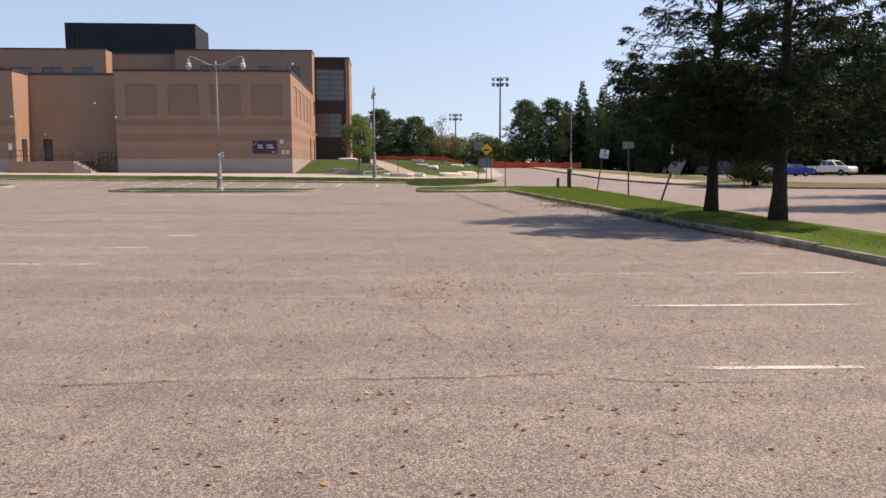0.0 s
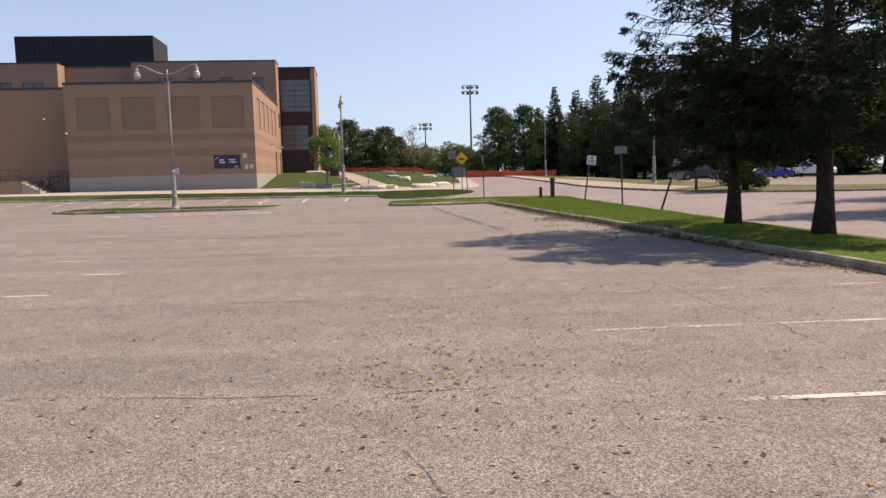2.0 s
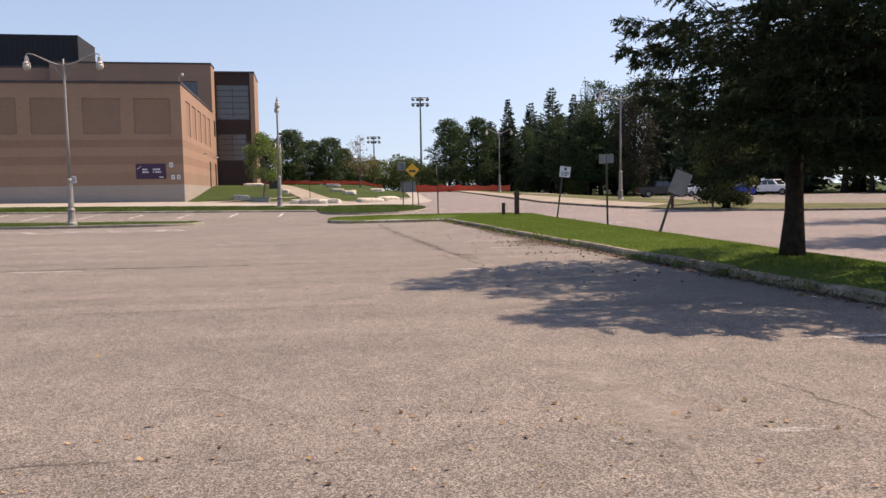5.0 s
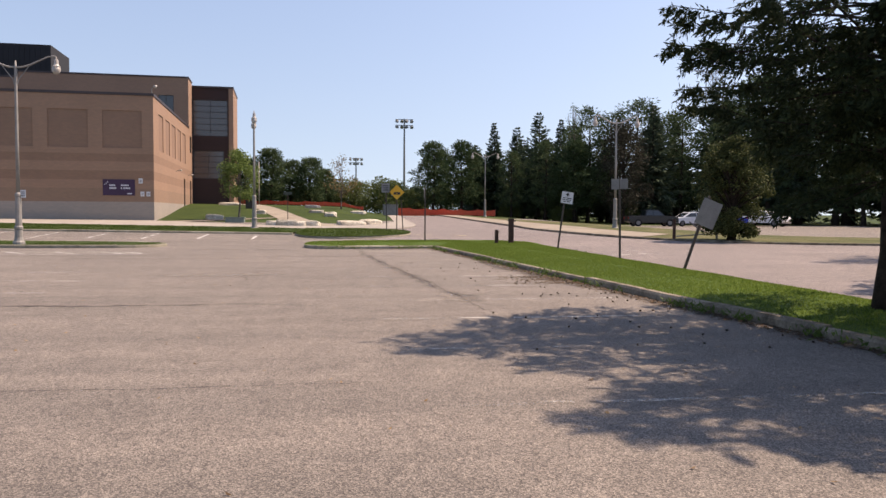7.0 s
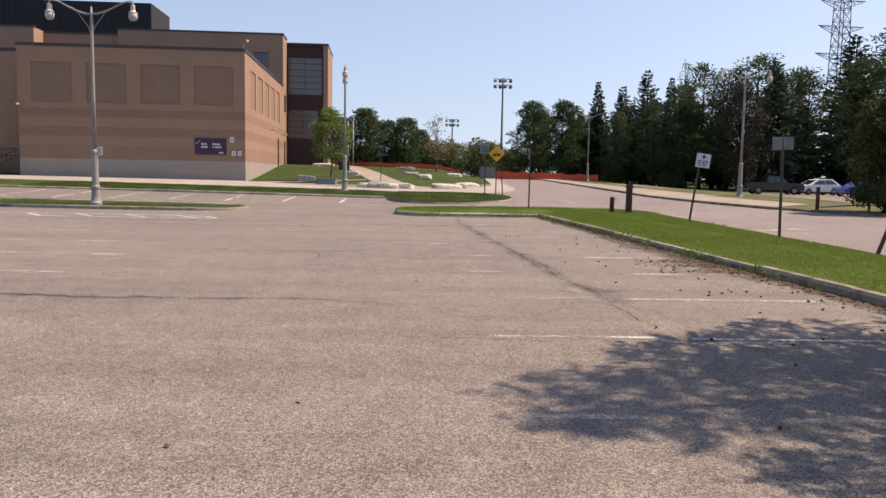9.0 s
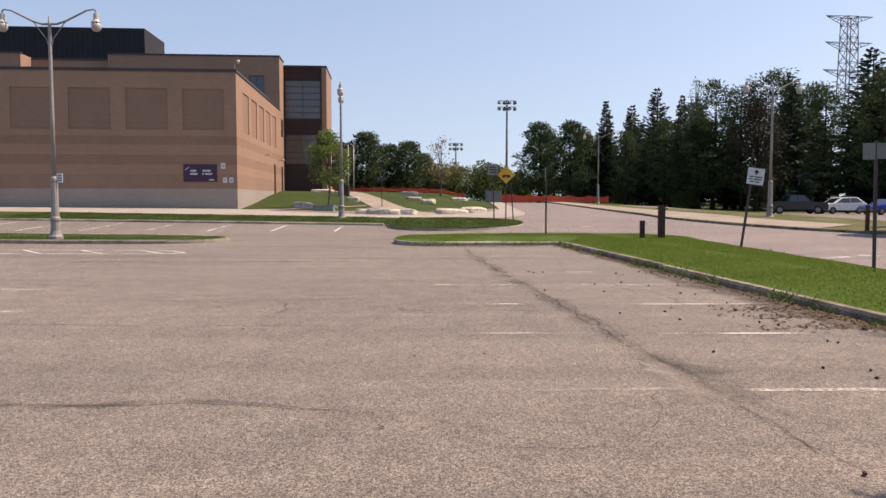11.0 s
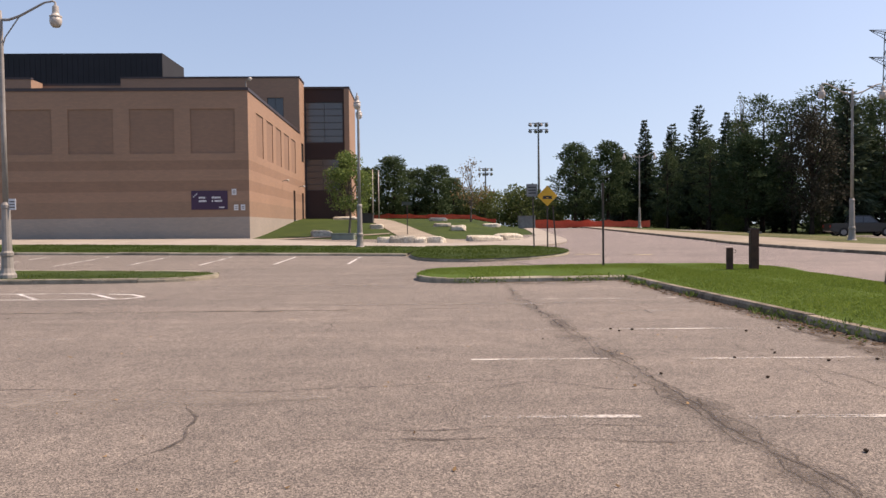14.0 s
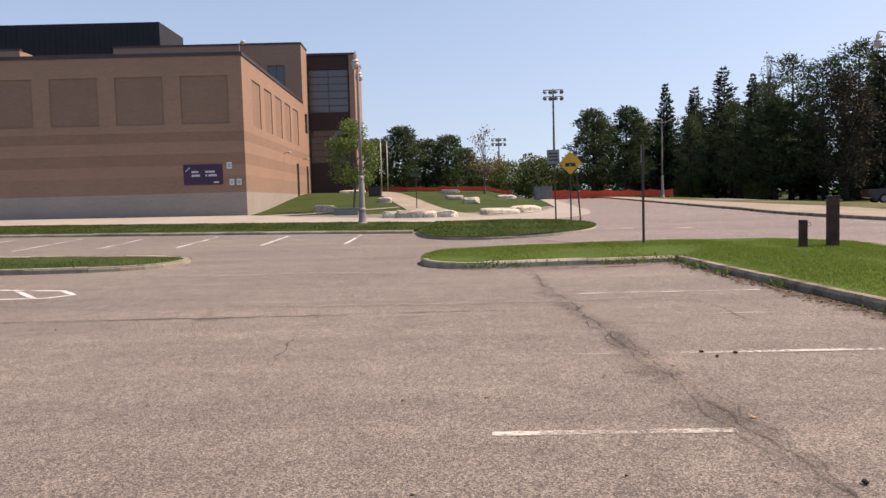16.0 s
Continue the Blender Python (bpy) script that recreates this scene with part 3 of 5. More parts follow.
# ---- cracks ----
SEAM = [(0.66, 44.6), (0.79, 41.7), (0.93, 38.9), (1.26, 36.0), (1.48, 33.6), (1.66, 31.6), (1.86, 29.6), (2.03, 27.3), (2.24, 25.6), (2.4, 24.0), (2.62, 21.8), (2.9, 19.3), (3.15, 16.3), (3.28, 13.8), (3.48, 11.6), (3.6, 9.2), (3.7, 7.4), (3.95, 4.5), (4.2, 1.0)]
CRACKS = [
    (SEAM[:11], 0.05, 0.04),
    (SEAM[12:17], 0.03, 0.05),
    ([(2.4, 23.4), (3.2, 22.6), (4.2, 22.2)], 0.04, 0.04),
    ([(-12, 38.0), (-6.6, 38.2), (-3.0, 38.25), (0.9, 38.5)], 0.05, 0.03),
    ([(-6.5, 31.5), (-4.4, 31.6), (-3.1, 31.65), (-1.9, 31.55), (-0.8, 31.8), (0.9, 32.3)], 0.05, 0.03),
    ([(-2.4, 37.4), (-2.2, 36.3), (-2.1, 35.3)], 0.03, 0.03),
    ([(-2.52, 31.1), (-2.2, 30.66), (-2.1, 29.88), (-2.3, 29.3)], 0.05, 0.03),
    ([(-1.16, 30.42), (-0.63, 30.24), (-0.2, 30.26), (0.7, 30.4), (1.6, 30.3)], 0.045, 0.02),
    ([(-5.8, 41.9), (-3.5, 41.6), (-2, 42.0), (0.3, 41.7)], 0.05, 0.04),
    ([(-12, 25.3), (-5.3, 25.14), (-3.8, 25.02), (-1.8, 25.1), (-0.4, 24.9)], 0.06, 0.03),
    ([(-8, 19.0), (-2.8, 18.87), (-0.9, 18.87), (1.0, 18.9)], 0.055, 0.025),
    ([(-4.2, 4.95), (-2.04, 5.05), (-0.9, 5.07), (0.03, 5.18), (1.05, 5.29), (1.7, 5.05), (3.0, 5.0)], 0.06, 0.03),
    ([(-6, 8.85), (-2.9, 8.78), (-0.2, 8.63), (1.2, 8.7)], 0.04, 0.03),
    ([(-7, 28.75), (-5.2, 28.72), (-2.6, 28.67), (-0.6, 28.8)], 0.05, 0.03),
    ([(-0.25, 23.0), (0.5, 23.0), (1.4, 22.9)], 0.04, 0.02),
    ([(3.3, 33.2), (3.36, 32.45), (3.49, 31.56), (3.6, 30.4)], 0.05, 0.04),
    ([(2.7, 39.4), (2.84, 38.3), (2.86, 37.2), (3.3, 36.9), (3.9, 36.7)], 0.04, 0.03),
    ([(-1.4, 29.95), (-0.28, 29.98), (0.5, 30.01), (1.13, 29.96), (1.8, 29.9)], 0.05, 0.02),
    ([(-0.34, 31.47), (0.53, 31.95), (1.24, 31.6), (1.7, 31.6)], 0.04, 0.03),
    ([(-0.3, 7.5), (-0.08, 7.07), (0.33, 5.9), (0.34, 5.5)], 0.035, 0.03),
    ([(1.5, 6.0), (1.87, 6.36), (2.86, 6.85), (3.4, 6.9)], 0.035, 0.03),
    ([(-9, 12.8), (-4, 13.3), (0.2, 13.0), (1.8, 13.6)], 0.04, 0.04),
    ([(-4.4, 31.2), (-2.6, 31.06), (-1.9, 31.0)], 0.04, 0.03),
    ([(3.0, 34.5), (3.1, 33.0), (3.2, 31.6), (3.7, 30.2)], 0.03, 0.04),
]
for i, (line, w, wander) in enumerate(CRACKS):
    ribbon("crack", line, w * 0.78, CRACK, lot, lift=0.006, wander=wander, step=0.12, seed=i, taper=True)
# the long seam has crumbled into several strands
for k, off in enumerate((-0.12, 0.1)):
    ribbon("crack", [(x + off, y) for x, y in SEAM[1 + k % 2:10 - k]], 0.02, CRACK, lot, lift=0.0062 + 0.0002 * k, wander=0.05, step=0.12, seed=k + 70, taper=True)
# fine crazing between the long cracks
crng = random.Random(17)
for k in range(22):
    x, y = crng.uniform(-8, 5), crng.uniform(3, 43)
    line = [(x, y)]
    turn = crng.choice((0.0, 0.0, 1.2, 1.9)) + crng.uniform(-0.3, 0.3)
    for _ in range(crng.randint(3, 7)):
        turn += crng.uniform(-0.5, 0.5)
        x, y = x + 0.4 * math.cos(turn), y + 0.4 * math.sin(turn)
        line.append((min(x, KERB_X(y) - 0.3), min(y, 44.0)))
    ribbon("crack", line, 0.014, CRACK, lot, lift=0.0068, wander=0.03, step=0.12, seed=k + 200, taper=True)
for i, (line, w) in enumerate([(SEAM[:10], 0.5), ([(2.1, 27.6), (2.4, 26.2), (2.5, 24.8)], 0.6), (CRACKS[3][0], 0.3), (CRACKS[9][0], 0.32)]):
    ribbon("stain", line, w, STAIN, lot, lift=0.004 + 0.0003 * i, wander=0.06, step=0.2, seed=i + 30, taper=True)
for i, (line, w) in enumerate([([(-4.4, 31.05), (-2.9, 31.3), (-1.3, 31.4)], 0.9), ([(1.9, 26.6), (2.2, 25.0)], 0.5), ([(-7, 44.0), (-3.5, 44.4), (-1.5, 43.6)], 0.6), ([(1.6, 15.6), (2.1, 14.2), (1.9, 12.6)], 0.7), ([(-3, 39.2), (2.6, 39.4)], 0.5)]):
    ribbon("dust", line, w, DUST, lot, lift=0.0075 + 0.0003 * i, wander=0.05, step=0.2, seed=i + 60, taper=True)

for i, (line, w) in enumerate([([(KERB_X(y) - 0.16, y) for y in (16, 18, 24, 30, 38, 44.9)], 0.5), ([(KERB_X(y) - 0.4, y) for y in (27, 30, 33, 36)], 0.8), ([(3.7, 44.95), (1.5, 44.72), (-0.2, 44.42), (-1.2, 44.5)], 0.45), ([(3.4, 44.5), (2.0, 44.2), (0.6, 44.1)], 0.8)]):
    ribbon("soil", line, w, DIRT, lot, lift=0.009 + 0.0004 * i, wander=0.05, step=0.2, seed=i + 120, taper=True)


# ---- school building ----
BM = pose(-14.7, 74.9, 0, 0, 0, 4.6)
school = thing("school_building", BM, "large tan brick school building with striped lower courses and flat roofs", "building")


def wall_with_openings(name, u0, u1, z0, z1, openings, thick, mat, axis, at, parent, label=""):
    """A wall in the plane v=at (axis 'u') or u=at (axis 'v') whose openings go through it; the outer face is at `at`."""
    us = sorted({u0, u1, *[o[0] for o in openings], *[o[1] for o in openings]})
    zs = sorted({z0, z1, *[o[2] for o in openings], *[o[3] for o in openings]})
    bm = bmesh.new()
    for a, b in zip(us, us[1:]):
        for c, d in zip(zs, zs[1:]):
            mid = ((a + b) / 2, (c + d) / 2)
            if any(o[0] < mid[0] < o[1] and o[2] < mid[1] < o[3] for o in openings):
                continue
            if axis == "u":
                add_box(bm, a, b, at, at + thick, c, d)
            else:
                add_box(bm, at - thick, at, a, b, c, d)
    bmesh.ops.remove_doubles(bm, verts=bm.verts, dist=0.0005)
    seen = {}
    for f in list(bm.faces):
        key = tuple(round(x, 3) for x in f.calc_center_median())
        seen.setdefault(key, []).append(f)
    bmesh.ops.delete(bm, geom=[f for fs in seen.values() if len(fs) > 1 for f in fs], context="FACES_ONLY")
    return part(name, bm, mat, parent, label)


def window_unit(u0, u1, z0, z1, at, parent, axis="u", cols=1, rows=1, glass=GLASS, depth=0.14, bar=0.05):
    """A window in an opening: a frame, bars and panes."""
    w = new("window")
    w.parent = parent
    bm = bmesh.new()

    def put(a, b, c, d, e0, e1):
        if axis == "u":
            add_box(bm, a, b, at + e0, at + e1, c, d)
        else:
            add_box(bm, at - e1, at - e0, a, b, c, d)
    put(u0, u1, z0, z0 + bar, depth - 0.05, depth + 0.03)
    put(u0, u1, z1 - bar, z1, depth - 0.05, depth + 0.03)
    put(u0, u0 + bar, z0 + bar, z1 - bar, depth - 0.05, depth + 0.03)
    put(u1 - bar, u1, z0 + bar, z1 - bar, depth - 0.05, depth + 0.03)
    for i in range(1, cols):
        c = u0 + (u1 - u0) * i / cols
        put(c - bar / 2, c + bar / 2, z0 + bar, z1 - bar, depth - 0.045, depth + 0.02)
    for j in range(1, rows):
        c = z0 + (z1 - z0) * j / rows
        put(u0 + bar, u1 - bar, c - bar / 2, c + bar / 2, depth - 0.04, depth + 0.015)
    part("frame", bm, FRAME, w)
    for i in range(cols):
        for j in range(rows):
            a, b = u0 + (u1 - u0) * i / cols, u0 + (u1 - u0) * (i + 1) / cols
            c, d = z0 + (z1 - z0) * j / rows, z0 + (z1 - z0) * (j + 1) / rows
            bm = bmesh.new()
            if axis == "u":
                add_box(bm, a, b, at + depth, at + depth + 0.01, c, d)
            else:
                add_box(bm, at - depth - 0.01, at - depth, a, b, c, d)
            part("pane", bm, glass, w)
    return w


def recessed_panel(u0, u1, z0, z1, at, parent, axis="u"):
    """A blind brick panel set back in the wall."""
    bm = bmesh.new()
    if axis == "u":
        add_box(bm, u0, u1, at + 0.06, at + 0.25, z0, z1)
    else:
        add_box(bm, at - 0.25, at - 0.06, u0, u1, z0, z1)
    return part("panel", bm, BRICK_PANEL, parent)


TOP = 10.45
front_panels = [(-3.72 - 3.9 * k, -0.85 - 3.9 * k, 6.4, 9.28) for k in range(4)]
wall_with_openings("wall", -16.4, 0, 0, TOP, front_panels, 0.35, BRICK, "u", 0, school, "banded tan brick front wall")
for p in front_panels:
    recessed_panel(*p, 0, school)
side_panels = [(2.67 + 3.86 * k, 5.2 + 3.86 * k, 6.45, 9.4) for k in range(5)]
side_doors = [(18.9, 20.1, 2.05, 4.85), (24.3, 25.6, 2.05, 4.85)]
side_window = [(24.5, 26.0, 7.9, 9.7)]
wall_with_openings("wall", 0.35, 27.0, 0, TOP, side_panels + side_doors + side_window, 0.35, BRICK, "v", 0, school, "sunlit banded brick side wall")
for p in side_panels:
    recessed_panel(*p, 0, school, "v")
for d in side_doors:
    box_part("door", (-0.2, -0.14, d[0], d[1], d[2], d[3]), COPING, school, "dark steel door")
window_unit(*side_window[0], 0, school, "v", 1, 2)
# recess with the entrance, and the wing beyond it
wall_with_openings("wall", -25.9, -16.4, 0, TOP, [(-24.55, -23.65, 2.0, 4.25)], 0.35, BRICK_PLAIN, "u", 3.4, school, "plain tan brick wall in the recess")
box_part("wall", (-16.4, -16.05, 0.36, 3.4, 0, TOP), BRICK_PLAIN, school)
box_part("door", (-24.52, -23.68, 3.52, 3.6, 2.0, 4.22), COPING, school, "dark maroon steel door")
box_part("wall", (-25.95, -25.6, 0.36, 3.39, 0, TOP), BRICK_PLAIN, school)
wall_with_openings("wall", -48, -25.6, 0, TOP, [(-31.7 - 3.9 * k, -28.8 - 3.9 * k, 6.4, 9.28) for k in range(4)], 0.35, BRICK, "u", 0, school)
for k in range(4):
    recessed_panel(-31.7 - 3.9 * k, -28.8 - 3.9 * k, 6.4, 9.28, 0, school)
box_part("door", (-25.57, -25.5, 1.2, 2.1, 2.0, 4.2), COPING, school, "dark steel side door")
box_part("roof", (-48, -0.35, 3.75, 23.6, TOP - 0.7, TOP - 0.4), COPING, school)
box_part("roof", (-16.0, -0.36, 0.36, 3.74, TOP - 0.7, TOP - 0.4), COPING, school)
for dims in ((-16.45, 0.06, -0.06, 0.4, TOP, TOP + 0.2), (-0.4, 0.06, 0.41, 23.6, TOP, TOP + 0.2), (-25.5, -16.46, 3.34, 3.8, TOP, TOP + 0.2), (-48, -25.52, -0.06, 0.4, TOP, TOP + 0.2), (-25.95, -25.53, 0.41, 3.8, TOP, TOP + 0.2)):
    box_part("coping", dims, COPING, school)
# upper storey
HI = 15.75
hi_windows = [(-3.05 - 3.55 * k, -1.5 - 3.55 * k, 11.9, 13.9) for k in range(4)]
wall_with_openings("wall", -16.7, 0, TOP - 0.5, HI, hi_windows, 0.3, BRICK_PLAIN, "u", 23.6, school)
for w in hi_windows:
    window_unit(*w, 23.6, school, cols=2)
wall_with_openings("wall", -25.0, -16.7, TOP - 0.5, HI - 0.2, [(-20.0, -17.6, 12.0, 13.6), (-24.0, -21.6, 12.0, 13.6)], 0.3, BRICK_PLAIN, "u", 26.0, school)
for a in (-20.0, -24.0):
    window_unit(a, a + 2.4, 12.0, 13.6, 26.0, school, cols=2)
left_windows = [(-29.0 - 3.6 * k, -26.6 - 3.6 * k, 11.9, 13.6) for k in range(5)]
wall_with_openings("wall", -48, -25.0, TOP - 0.5, HI, left_windows, 0.3, BRICK_PLAIN, "u", 23.6, school)
for w in left_windows:
    window_unit(*w, 23.6, school, cols=2)
box_part("wall", (-0.3, 0.0, 23.9, 27.0, TOP, HI), BRICK_PLAIN, school)
box_part("wall", (-25.3, -25.0, 23.9, 26.3, TOP - 0.5, HI), BRICK_PLAIN, school)
box_part("wall", (-16.7, -16.4, 23.9, 26.0, TOP - 0.5, HI), BRICK_PLAIN, school)
box_part("roof", (-48, -0.3, 26.3, 60, HI - 0.6, HI - 0.3), COPING, school)
for dims in ((-16.75, 0.06, 23.54, 24.0, HI, HI + 0.16), (-48, -24.95, 23.54, 24.0, HI, HI + 0.16), (-25.0, -16.75, 25.94, 26.4, HI - 0.2, HI), (-0.35, 0.06, 24.0, 27.0, HI, HI + 0.16)):
    box_part("coping", dims, COPING, school)
# black plant room on the roof
pent = part("plant_room", (lambda bm: (add_box(bm, -36.0, -17.9, 40, 48.5, HI - 0.3, 21.8), bm)[1])(bmesh.new()), BLACK_METAL, school, "black metal-clad rooftop plant room")
for k in range(30):
    u = -35.9 + 0.6 * k
    box_part("rib", (u, u + 0.05, 39.96, 40.0, HI - 0.2, 21.75), BLACK_METAL, pent)
# stair tower with tall glazing
T0, T1, TV = 0.0, 3.95, 27.0
tower_open = [(T0 + 0.08, T1 - 0.12, 9.95, 14.0), (T0 + 0.08, T1 - 0.55, 5.2, 8.35)]
wall_with_openings("tower_wall", T0, T1, 0.5, 15.3, tower_open, 0.3, BRICK_RED, "u", TV, school, "dark red brick stair tower")
window_unit(*tower_open[0], TV, school, cols=2, rows=6, glass=GLASS_TOWER, bar=0.07)
window_unit(*tower_open[1], TV, school, cols=2, rows=5, glass=GLASS_TOWER, bar=0.07)
box_part("tower_wall", (T1, T1 + 0.5, TV - 0.12, TV + 8.0, 0.5, 15.3), BRICK_PLAIN, school, "tan brick tower side")
box_part("roof", (T0, T1 + 0.55, TV - 0.15, TV + 8.0, 15.3, 15.5), COPING, school)
box_part("wall", (-48, -0.5, 60, 60.4, 0, HI), BRICK_PLAIN, school)
box_part("wall", (-48.4, -48, 0, 60.4, 0, HI - 0.5), BRICK_PLAIN, school)


# ---- trees ----
def quads_mesh(name, quads, mat, parent=None, label=""):
    """One mesh from an (n, 4, 3) array of quads."""
    q = np.asarray(quads, dtype=float)
    n = len(q)
    me = bpy.data.meshes.new(name)
    me.vertices.add(4 * n)
    me.vertices.foreach_set("co", q.reshape(-1))
    me.loops.add(4 * n)
    me.loops.foreach_set("vertex_index", np.arange(4 * n, dtype=np.int32))
    me.polygons.add(n)
    me.polygons.foreach_set("loop_start", np.arange(0, 4 * n, 4, dtype=np.int32))
    me.update(calc_edges=True)
    me.materials.append(mat)
    ob = new(name, me)
    if parent is not None:
        ob.parent = parent
    if label:
        tagged(ob, label)
    return ob


def sprays(base, direction, length, width, rng, up=0.3):
    """Pointed leaf quads, from base points along directions (arrays)."""
    n = len(base)
    d = direction / (np.linalg.norm(direction, axis=1, keepdims=True) + 1e-9)
    r = rng.normal(size=(n, 3)) + np.array([0, 0, up])
    s = np.cross(d, r)
    s /= np.linalg.norm(s, axis=1, keepdims=True) + 1e-9
    L = (length * rng.uniform(0.6, 1.3, n))[:, None]
    W = (width * rng.uniform(0.6, 1.3, n))[:, None]
    return np.stack([base, base + d * L * 0.45 + s * W, base + d * L, base + d * L * 0.45 - s * W], 1)


def limb(store, points, radii, sides=4):
    """Adds a thin tube to a store of vertices and faces."""
    vs, fs = store
    base = len(vs)
    n = len(points)
    for i in range(n):
        d = (Vector(points[min(i + 1, n - 1)]) - Vector(points[max(i - 1, 0)])).normalized()
        a = d.orthogonal().normalized()
        b = d.cross(a)
        for k in range(sides):
            t = k * math.tau / sides
            vs.append(tuple(Vector(points[i]) + (a * math.cos(t) + b * math.sin(t)) * radii[i]))
    for i in range(n - 1):
        for k in range(sides):
            fs.append((base + i * sides + k, base + i * sides + (k + 1) % sides, base + (i + 1) * sides + (k + 1) % sides, base + (i + 1) * sides + k))


def trunk_mesh(H, r0, rng, lean=0.15, sides=10, top=0.02, root=1.5):
    pts, rad = [], []
    for i in range(13):
        f = i / 12
        pts.append((lean * math.sin(2.1 * f) * 0.5 + rng.uniform(-0.02, 0.02), lean * f * 0.4 + rng.uniform(-0.02, 0.02), H * f - 0.15 * (i == 0)))
        rad.append(r0 * (1 - f) ** 0.85 * (root if i == 0 else 1) + top)
    return tube(pts, rad, sides)


def spruce(name, m, H, R, clear, seed, label, detail, trunk_r, mat=NEEDLES, top_full=0.8, lace=1.0):
    """A spruce: tapered trunk, drooping limbs and sprays of needles hanging from side twigs."""
    rng = np.random.default_rng(seed)
    prng = random.Random(seed)
    tree = thing(name, m, label, "tree")
    part("trunk", trunk_mesh(H, trunk_r, prng), BARK, tree, smooth_shade=True)
    limbs = ([], [])
    out = []
    z = clear
    while z < H - 0.25:
        f = (z - clear) / (H - clear)
        reach = R * (1 - f) ** top_full * (0.5 + 0.5 * min(1, f * 7 + 0.1))
        count = detail[0] if f < 0.8 else max(4, detail[0] - 2)
        for k in range(count):
            a = prng.uniform(0, math.tau)
            L = reach * prng.uniform(0.55, 1.12)
            z0 = z + prng.uniform(-0.15, 0.15)
            rise = prng.uniform(0.02, 0.28) + 0.35 * f
            droop = prng.uniform(0.18, 0.42) * (1 - 0.7 * f)
            s = np.linspace(0, 1, 9)
            r = L * s
            pz = z0 + L * (rise * s - droop * s ** 2 + 0.16 * s ** 4)
            sway = prng.uniform(-0.25, 0.25)
            px, py = r * np.cos(a + sway * s), r * np.sin(a + sway * s)
            P = np.stack([px, py, pz], 1)
            if L > 0.5:
                limb(limbs, [tuple(p) for p in P[::2]], [0.004 + 0.03 * L / R * (1 - i / 4.2) for i in range(5)])
            thin = 1.0 - (1.0 - lace) * min(1.0, max(0.0, (z - clear - 1.6) / 0.8))
            tw = max(3, int(detail[1] * L / R * thin * (1.8 if z < clear + 2.2 else 1.0)))
            u = rng.uniform(0.16, 1.0, tw) ** (0.8 if thin > 0.95 else 0.5)
            u[: tw // 5] = rng.uniform(0.86, 1.0, tw // 5)
            B = np.stack([np.interp(u, s, P[:, i]) for i in range(3)], 1)
            side = np.where(rng.random(tw) < 0.5, 1.0, -1.0)
            ang = a + sway * u + side * rng.uniform(0.5, 1.2, tw)
            tl = (0.16 + 0.30 * L * (1 - u) + 0.10) * rng.uniform(0.6, 1.2, tw)
            D = np.stack([np.cos(ang), np.sin(ang), rng.uniform(-0.75, 0.12, tw)], 1)
            nn = detail[2]
            w = rng.uniform(0.0, 1.0, (tw, nn))
            base = (B[:, None] + D[:, None] * (w * tl[:, None])[..., None]).reshape(-1, 3)
            dd = np.repeat(D, nn, 0) + rng.normal(0, 0.55, (tw * nn, 3)) + np.array([0, 0, -0.15])
            out.append(sprays(base, dd, detail[3], detail[4], rng))
        z += detail[5] * prng.uniform(0.7, 1.3)
    tagged(mesh_object("branchwork", *limbs, BARK, tree), kind="stuff")
    quads_mesh("crown", np.concatenate(out), mat, tree)
    return tree


def broadleaf(name, m, H, R, clear, seed, label, leaves, leaf, mat, bark=BARK_GREY, trunk_r=0.12, clumps=26, stretch=1.0, sparse=0.0):
    """A broad-leaved tree: trunk, forked limbs and leaves in uneven clumps at their ends."""
    rng = np.random.default_rng(seed)
    prng = random.Random(seed)
    tree = thing(name, m, label, "tree")
    part("trunk", trunk_mesh(H * 0.8, trunk_r, prng, 0.3), bark, tree, smooth_shade=True)
    limbs = ([], [])
    out = []
    for k in range(clumps):
        f = prng.uniform(0, 1)
        a = k * 2.4 + prng.uniform(-0.4, 0.4)
        zc = clear + (H - clear) * f
        prof = math.sin(math.pi * min(1, 0.18 + 0.8 * f)) ** 0.7
        r = R * prof * prng.uniform(0.35, 0.95)
        c = np.array([r * math.cos(a), r * math.sin(a), zc])
        z0 = clear * 0.75 + (zc - clear) * 0.55
        limb(limbs, [(0, 0, z0), (c[0] * 0.5, c[1] * 0.5, z0 + (zc - z0) * 0.62), tuple(c)], [trunk_r * 0.45 * (1 - 0.6 * f), trunk_r * 0.25, 0.012], 5)
        n = int(leaves / clumps * prng.uniform(0.5, 1.4) * (1 - sparse * prng.random()))
        size = R * prng.uniform(0.22, 0.46)
        v = rng.normal(size=(n, 3))
        v /= np.linalg.norm(v, axis=1, keepdims=True)
        v *= (rng.random(n) ** 0.45)[:, None]
        b = c + v * np.array([size, size, size * 0.75 * stretch])
        out.append(sprays(b, v + rng.normal(0, 0.8, (n, 3)) + np.array([0, 0, -0.2]), leaf, leaf * 0.42, rng))
    tagged(mesh_object("branchwork", *limbs, bark, tree), kind="stuff")
    quads_mesh("crown", np.concatenate(out), mat, tree)
    return tree


